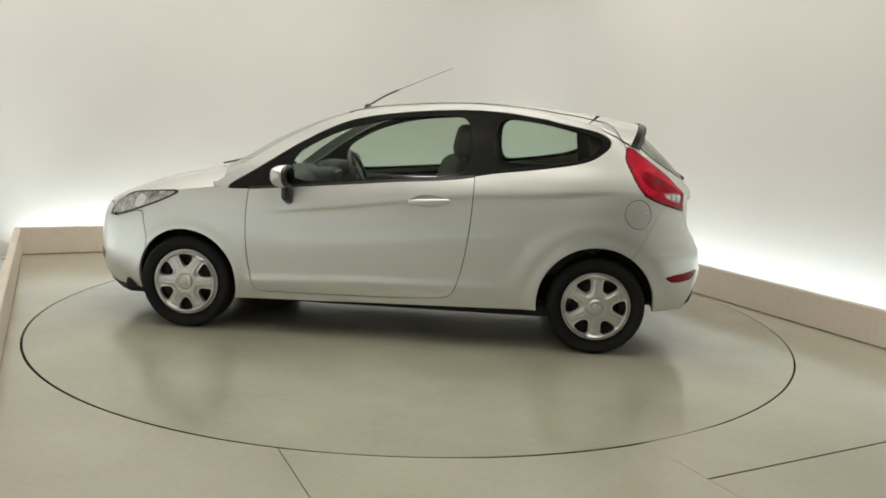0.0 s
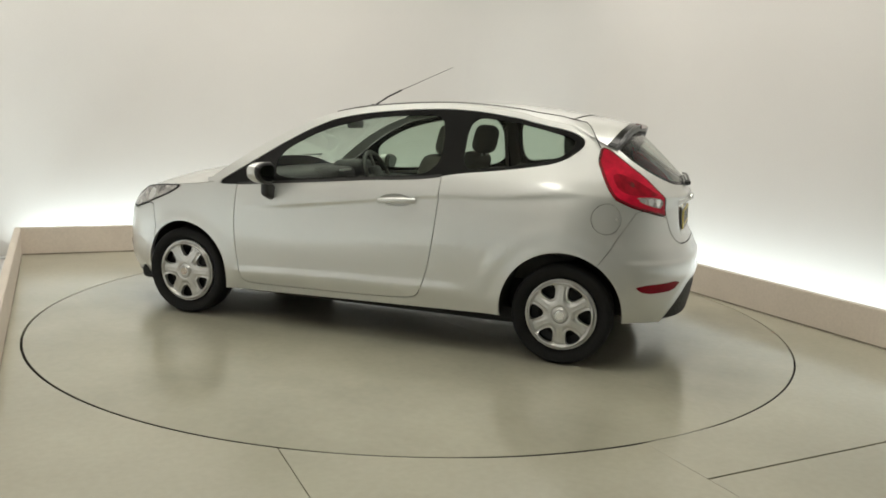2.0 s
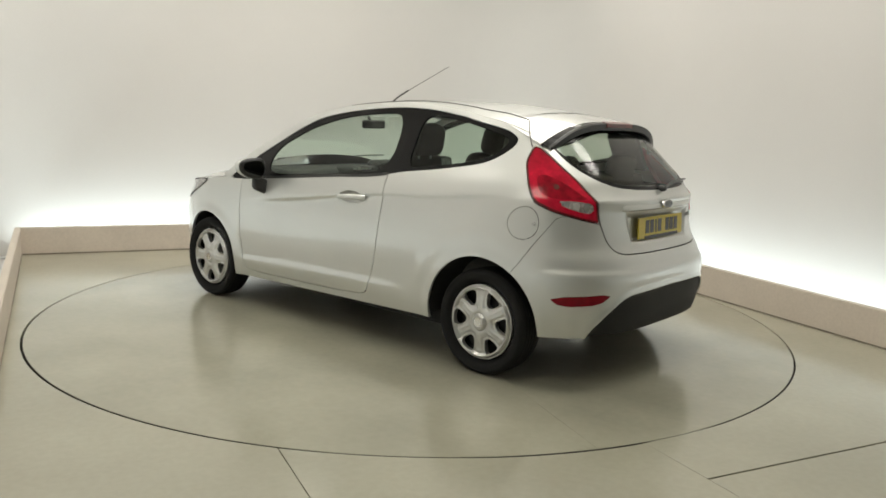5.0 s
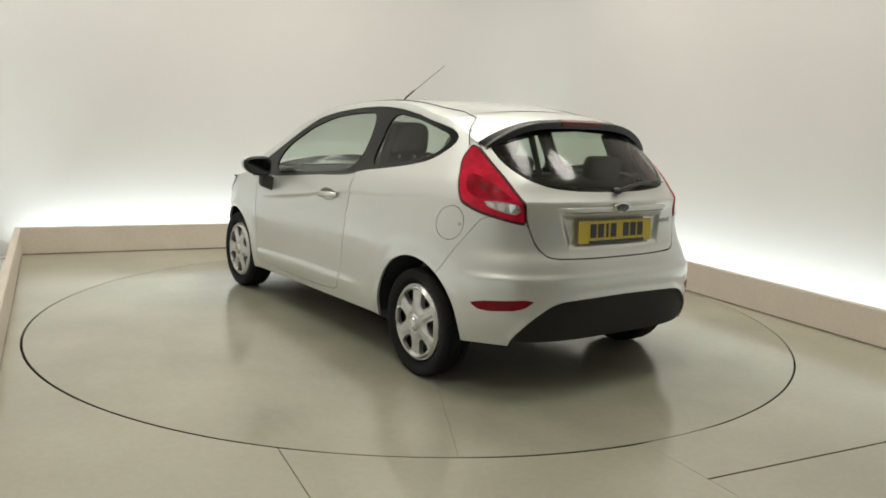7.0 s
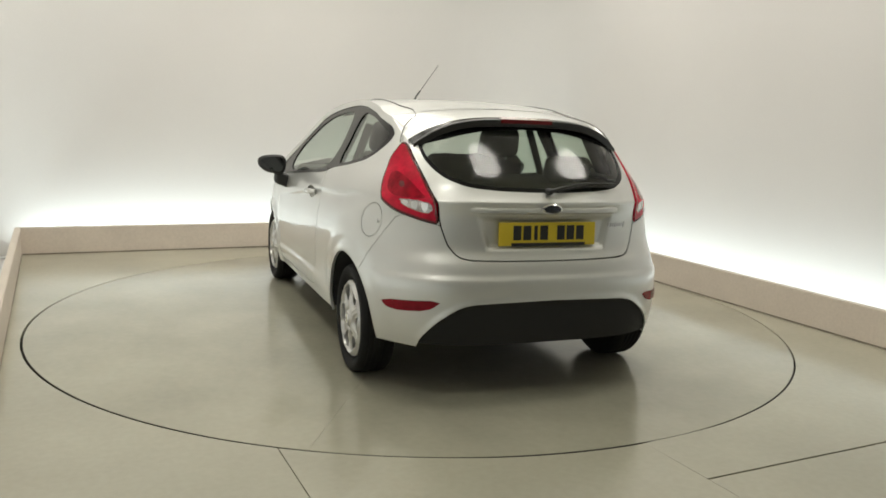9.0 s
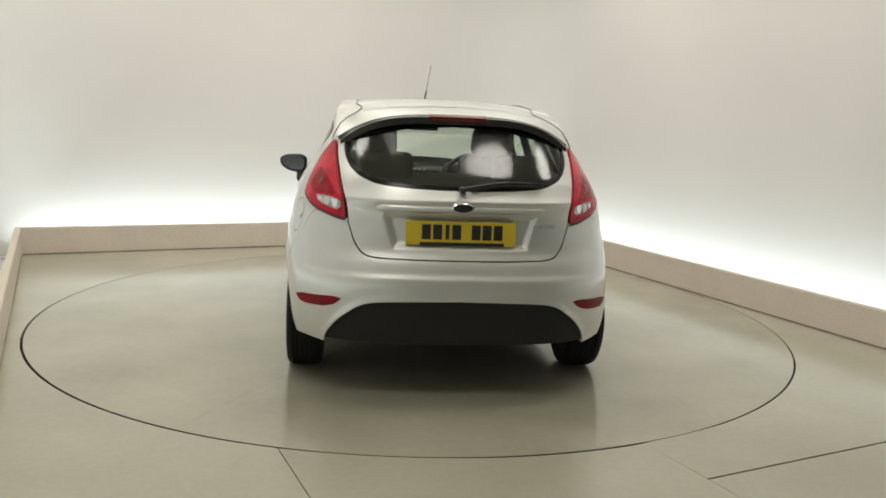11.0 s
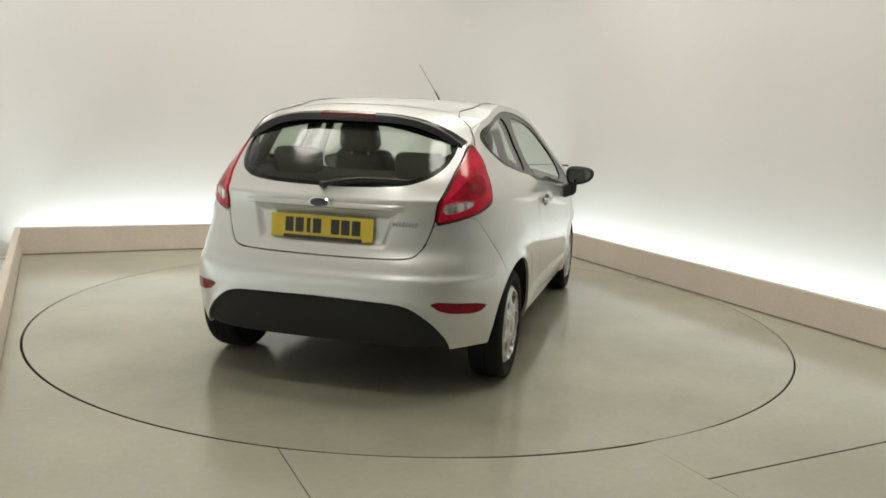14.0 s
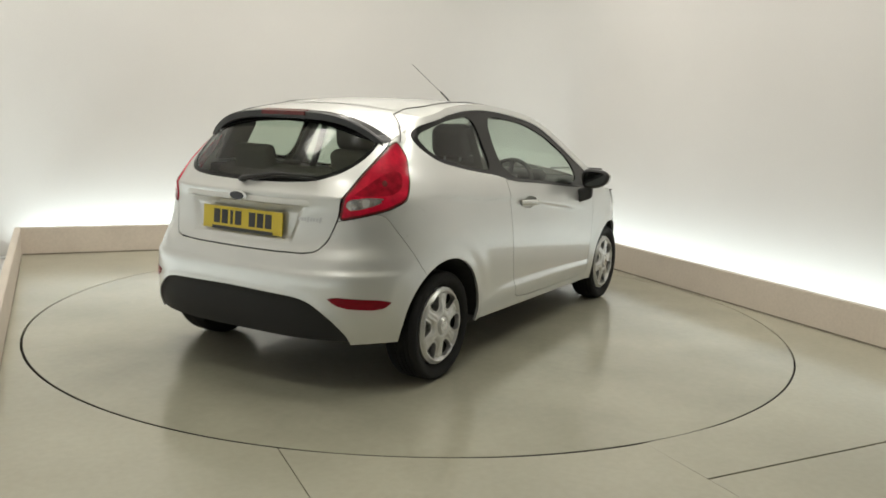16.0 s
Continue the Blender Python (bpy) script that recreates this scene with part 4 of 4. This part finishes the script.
# ---- fittings ----
def build_fittings(car, doors, hatch):
    for door, side in zip(doors, (1, -1)):
        at = Vector(shell(*HANDLE_AT))
        at.y *= side
        cup = lathe([(0.001, -0.030), (0.040, -0.026), (0.058, -0.014), (0.066, -0.002), (0.067, 0.001)], 32)
        bmesh.ops.scale(cup, verts=cup.verts[:], vec=(1.60, side, 0.575))
        part("handle_cup", cup, PAINT, door, m=Matrix.Translation(at), smooth=60)
        grip = [(-0.115, 0.004, 0.004), (-0.09, 0.026, 0.004), (-0.04, 0.034, 0.003), (0.04, 0.034, -0.002), (0.085, 0.028, -0.006), (0.11, 0.004, -0.010)]
        bm = tube([(x, side * y, z) for x, y, z in grip], 0.016, 12)
        bmesh.ops.scale(bm, verts=bm.verts[:], vec=(1, 0.75, 1))
        part("door_handle", bm, PAINT, door, "body-coloured pull handle", Matrix.Translation(at), smooth=50)
        # mirror: painted back on a black foot
        foot = box(0.05, 0.14, 0.10, (0, side * 0.045, -0.04), 0.022, 3)
        for v in foot.verts:
            v.co.z -= 0.05 * (1 - min(1, abs(v.co.y) / 0.12))
        mirror = part("door_mirror", foot, BLACK, door, "door mirror with silver back and black foot", Matrix.Translation((0.60, side * 0.815, 0.925)), smooth=50)
        bm = bmesh.new()
        bmesh.ops.create_uvsphere(bm, u_segments=28, v_segments=18, radius=1.0)
        for v in bm.verts:
            x, y, z = v.co
            back = 0.068 if x > 0 else 0.030
            sq = lambda c: math.copysign(abs(c) ** 0.72, c)
            v.co = (sq(x) * back, side * (0.135 + sq(y) * 0.098 * (1 + 0.10 * z)), 0.044 + sq(z) * 0.064 * (1 - 0.26 * y) + 0.008 * y)
        part("mirror_shell", bm, PAINT, mirror, "silver mirror back", smooth=50)
        rim = bmesh.new()
        bmesh.ops.create_uvsphere(rim, u_segments=28, v_segments=18, radius=1.0)
        for v in rim.verts:
            x, y, z = v.co
            sq = lambda c: math.copysign(abs(c) ** 0.72, c)
            v.co = (-0.022 + sq(x) * 0.020, side * (0.135 + sq(y) * 0.0995 * (1 + 0.10 * z)), 0.044 + sq(z) * 0.0655 * (1 - 0.26 * y) + 0.008 * y)
        part("mirror_rim", rim, BLACK, mirror, "black mirror rim", smooth=50)
        face = bmesh.new()
        bmesh.ops.create_circle(face, cap_ends=True, segments=40, radius=1.0)
        for v in face.verts:
            y, z = v.co.x, v.co.y
            sq = lambda c: math.copysign(abs(c) ** 0.7, c)
            v.co = (-0.0435, side * (0.135 + sq(y) * 0.078 * (1 + 0.10 * z)), 0.044 + sq(z) * 0.047 * (1 - 0.26 * y) + 0.008 * y)
        part("darkened_mirror_glass", face, MIRROR, mirror)
        if side > 0:
            part("fuel_lock", lathe([(0.001, 0.007), (0.008, 0.005), (0.010, 0.0)], 14), STEEL, car, m=Matrix.Translation(Vector(shell(-1.497, 0.833))))
    # tailgate: plate, bar, badges, wiper
    px = float(tail_x(0.80)) + 0.030
    plate = part("rear_plate", box(0.008, 0.524, 0.113, (0, 0, 0), 0.003), YELLOW, hatch, "yellow rear plate with dark bars", Matrix.Translation((px - 0.027, 0, 0.805)) @ pose(0, 0, 0, 0, 3, 0))
    for k, (y, w) in enumerate(((0.165, 0.042), (0.112, 0.042), (0.066, 0.018), (0.022, 0.042), (-0.07, 0.042), (-0.122, 0.042), (-0.175, 0.042))):
        part("plate_bar", box(0.002, w, 0.070, (-0.0045, y, 0.006)), BLACK, plate)
    part("plate_strip", box(0.003, 0.40, 0.016, (-0.0045, -0.005, -0.050), 0.001), BLACK, plate, "black dealer strip under the plate")
    bm = bmesh.new()
    prev = None
    for k in range(33):
        y = -0.40 + 0.80 * k / 32
        z = 0.912
        x = float(tail_x(z)) + (XR - float(tail_x(z))) * (1 - (1 - (abs(y) / float(half_width(z))) ** float(tail_n(z))) ** (1 / float(tail_n(z))))
        end = 1 - step((abs(y) - 0.36) / 0.04)
        ring = [bm.verts.new((x - dx * (0.3 + 0.7 * float(end)), y, z + dz)) for dx, dz in ((-0.004, 0.024), (0.006, 0.020), (0.013, 0.008), (0.014, -0.004), (0.004, -0.012), (-0.03, -0.012))]
        if prev:
            for i in range(5):
                bm.faces.new((prev[i], prev[i + 1], ring[i + 1], ring[i]))
        prev = ring
    bmesh.ops.recalc_face_normals(bm, faces=bm.faces[:])
    part("tailgate_bar", bm, PAINT, hatch, "silver grab bar over the plate", smooth=40)
    badge = lathe([(0.001, 0.006), (0.8, 0.005), (1.0, 0.0), (1.0, -0.01)], 40, "X")
    for v in badge.verts:
        v.co = (-v.co.x, v.co.y * 0.056, v.co.z * 0.0245)
    bmesh.ops.recalc_face_normals(badge, faces=badge.faces[:])
    oval = part("tailgate_badge", badge, CHROME, hatch, "chrome oval badge with a dark field", Matrix.Translation((float(tail_x(0.925)) - 0.020, 0.0, 0.928)), smooth=30)
    fill = lathe([(0.001, 0.008), (0.80, 0.0065)], 40, "X")
    for v in fill.verts:
        v.co = (-v.co.x, v.co.y * 0.056, v.co.z * 0.0245)
    part("badge_field", fill, BADGE, oval)
    bm = bmesh.new()
    for k in range(8):
        x, y, _ = shell(-1.905 - 0.0155 * k, 0.842)
        at = Matrix.Translation((float(x) - 0.002, -float(y), 0.842)) @ pose(0, 0, 0, 14, 0, 22)
        bmesh.ops.create_cube(bm, size=1.0, matrix=at @ Matrix.Diagonal((0.004, 0.010, 0.026 if k in (0, 4) else 0.017, 1)))
    part("model_lettering", bm, LETTER, hatch, "small slanted chrome lettering")
    wx = float(tail_x(1.005)) - 0.012
    wiper = part("rear_wiper", lathe([(0.001, 0.026), (0.012, 0.023), (0.017, 0.005), (0.018, -0.01)], 18, "X"), BLACK, hatch, "black rear wiper parked across the glass", Matrix.Translation((wx, 0.0, 1.008)) @ pose(0, 0, 0, 0, 0, 180), smooth=40)
    arm, blade = [], []
    for k in range(9):
        y = -0.40 * k / 8
        z = 1.012 + 0.042 * math.sin(math.pi * min(k / 8 * 0.75, 0.5)) - 0.010 * k / 8
        x = float(tail_x(z)) + (XR - float(tail_x(z))) * (1 - (1 - (abs(y) / float(half_width(z))) ** 3.0) ** (1 / 3.0)) - 0.030
        arm.append((x - wx, y, z - 1.008))
    turned = [(-x, -y, z) for x, y, z in arm]
    part("wiper_arm", tube(turned, 0.009, 8, taper=0.5), BLACK, wiper)
    part("wiper_blade", tube([(x - 0.012, y, z - 0.016) for x, y, z in turned[1:]], 0.006, 6), BLACK, wiper)
    # white lettering on the dash, too small to read
    for k, (y, w, h) in enumerate(((0.10, 0.03, 0.012), (0.06, 0.028, 0.02), (0.022, 0.028, 0.012), (-0.014, 0.028, 0.012), (-0.05, 0.024, 0.012))):
        part("sticker_bar", box(0.004, w, h, (0.485, y + 0.03, 0.955)), WHITE, car)


# ---- inside ----
def cushion(sx, sy, sz, bevel=0.04):
    return box(sx, sy, sz, (0, 0, 0), bevel, 4)


def build_seat(car, x, y):
    seat = part("front_seat", cushion(0.50, 0.50, 0.16, 0.05), CLOTH, car, "charcoal cloth front seat", Matrix.Translation((x, y, 0.50)), smooth=50)
    bm = cushion(0.14, 0.48, 0.58, 0.06)
    for v in bm.verts:
        v.co.y *= 1 - 0.22 * max(0, v.co.z / 0.29)
        v.co.x += 0.05 * (v.co.y / 0.24) ** 2
    part("seat_back", bm, CLOTH, seat, m=Matrix.Translation((-0.27, 0, 0.33)) @ pose(0, 0, 0, 0, -17, 0), smooth=50)
    bm = cushion(0.13, 0.27, 0.20, 0.055)
    for v in bm.verts:
        v.co.y *= 1 - 0.12 * max(0, v.co.z / 0.1)
    part("head_restraint", bm, CLOTH, seat, m=Matrix.Translation((-0.385, 0, 0.705)) @ pose(0, 0, 0, 0, -12, 0), smooth=50)
    for dy in (-0.055, 0.055):
        part("restraint_post", tube([(-0.37, dy, 0.56), (-0.395, dy, 0.68)], 0.007, 8), STEEL, seat)
    return seat


def build_inside(car):
    for y in (0.37, -0.37):
        build_seat(car, -0.02, y)
    bench = part("rear_bench", cushion(0.5, 1.24, 0.16, 0.05), CLOTH, car, "charcoal cloth rear bench", Matrix.Translation((-0.98, 0, 0.50)), smooth=50)
    part("bench_back", cushion(0.14, 1.22, 0.52, 0.05), CLOTH, bench, m=Matrix.Translation((-0.29, 0, 0.30)) @ pose(0, 0, 0, 0, -20, 0), smooth=50)
    for y in (0.34, -0.34):
        bm = cushion(0.09, 0.27, 0.17, 0.04)
        part("rear_head_restraint", bm, CLOTH, bench, m=Matrix.Translation((-0.385, y, 0.575)) @ pose(0, 0, 0, 0, -14, 0), smooth=50)
    dash = part("dashboard", box(0.50, 1.40, 0.34, (0.86, 0, 0.78), 0.08, 4), DASH, car, "dark grey moulded dashboard", smooth=50)
    part("instrument_hood", box(0.20, 0.36, 0.12, (0.62, -0.36, 0.945), 0.05, 4), DASH, dash, smooth=50)
    part("centre_stack", box(0.22, 0.30, 0.34, (0.60, 0, 0.80), 0.05, 4), DASH, dash, smooth=50)
    hub = Vector((0.42, -0.36, 0.90))
    tilt = Matrix.Translation(hub) @ pose(0, 0, 0, 0, -66, 0)
    wheel = part("steering_wheel", tube([(0.182 * math.cos(a * math.pi / 24), 0.182 * math.sin(a * math.pi / 24), 0) for a in range(48)], 0.015, 10, closed=True), BLACK, car, "black steering wheel", tilt, smooth=60)
    part("wheel_boss", box(0.15, 0.15, 0.05, (0, 0, -0.01), 0.02, 3), BLACK, wheel, smooth=50)
    for a in (0, 90, 180):
        part("wheel_spoke", box(0.11, 0.035, 0.018, (0.12, 0, -0.004), 0.006), BLACK, wheel, m=pose(0, 0, 0, 0, 0, a))
    part("steering_column", tube([hub + Vector((0.02, 0, -0.01)), hub + Vector((0.3, 0, -0.13))], 0.045, 12), BLACK, car)
    part("parcel_shelf", box(0.42, 1.10, 0.025, (-1.48, 0, 0.965), 0.01), CLOTH, car, "dark parcel shelf")
    part("roof_lining", loft([(s[0], s[1] - 0.05, s[2] - 0.04, s[3], s[4] - 0.045) for s in (top_station(p, 0.02) for p in np.linspace(0.22, -1.30, 20))]), LINING, car, "pale roof lining", smooth=60)
    part("interior_mirror", box(0.03, 0.22, 0.06, (0.44, 0, 1.275), 0.015, 3), BLACK, car, smooth=50)
    part("mirror_stalk", tube([(0.45, 0, 1.29), (0.50, 0, 1.325)], 0.010, 8), BLACK, car)
    for side in (1, -1):
        part("door_card", box(1.15, 0.05, 0.50, (0.15, side * 0.745, 0.64), 0.02, 2), DASH, car)
        bm = box(0.075, 0.035, 0.40, (0, 0, 0), 0.012)
        part("pillar_trim", bm, DASH, car, m=Matrix.Translation((-0.535, side * 0.665, 1.17)) @ pose(0, 0, 0, side * 27, 4, 0))
        part("rear_pillar_trim", box(0.26, 0.03, 0.24, (0, 0, 0), 0.012), DASH, car, m=Matrix.Translation((-1.285, side * 0.565, 1.17)) @ pose(0, 0, 0, side * 27, 0, side * 16))
        part("quarter_trim", box(0.78, 0.04, 0.42, (-0.93, side * 0.725, 0.82), 0.015), DASH, car)
        part("seat_belt", box(0.012, 0.048, 0.50, (0, 0, 0), 0.002), CLOTH, car, m=Matrix.Translation((-0.50, side * 0.62, 1.05)) @ pose(0, 0, 0, side * 20, 0, 0))


def build_car():
    car = tagged(new("car"), "silver three-door hatchback with hubcaps parked on the turntable", "car")
    doors = build_flanks(car)
    hatch = build_ends(car)
    build_top(car)
    for x in (1.2500, -1.2390):
        for side in (1, -1):
            build_wheel(car, x, side, {(True, 1): 0, (False, 1): 30, (True, -1): 10, (False, -1): 26}[(x > 0, side)])
    build_under(car)
    build_fittings(car, doors, hatch)
    build_inside(car)
    return car


car = build_car()


def motions():
    """The turntable turns, a little faster towards the end, and carries the car."""
    rows = [(float(t), math.radians(HEADING + RATE * t + GAIN * t * t)) for t in range(17)]
    walk(turntable, [(t, Matrix.Rotation(a, 4, "Z")) for t, a in rows])
    walk(car, [(t, Matrix.Rotation(a, 4, "Z") @ Matrix.Translation(CAR_AT)) for t, a in rows])


motions()
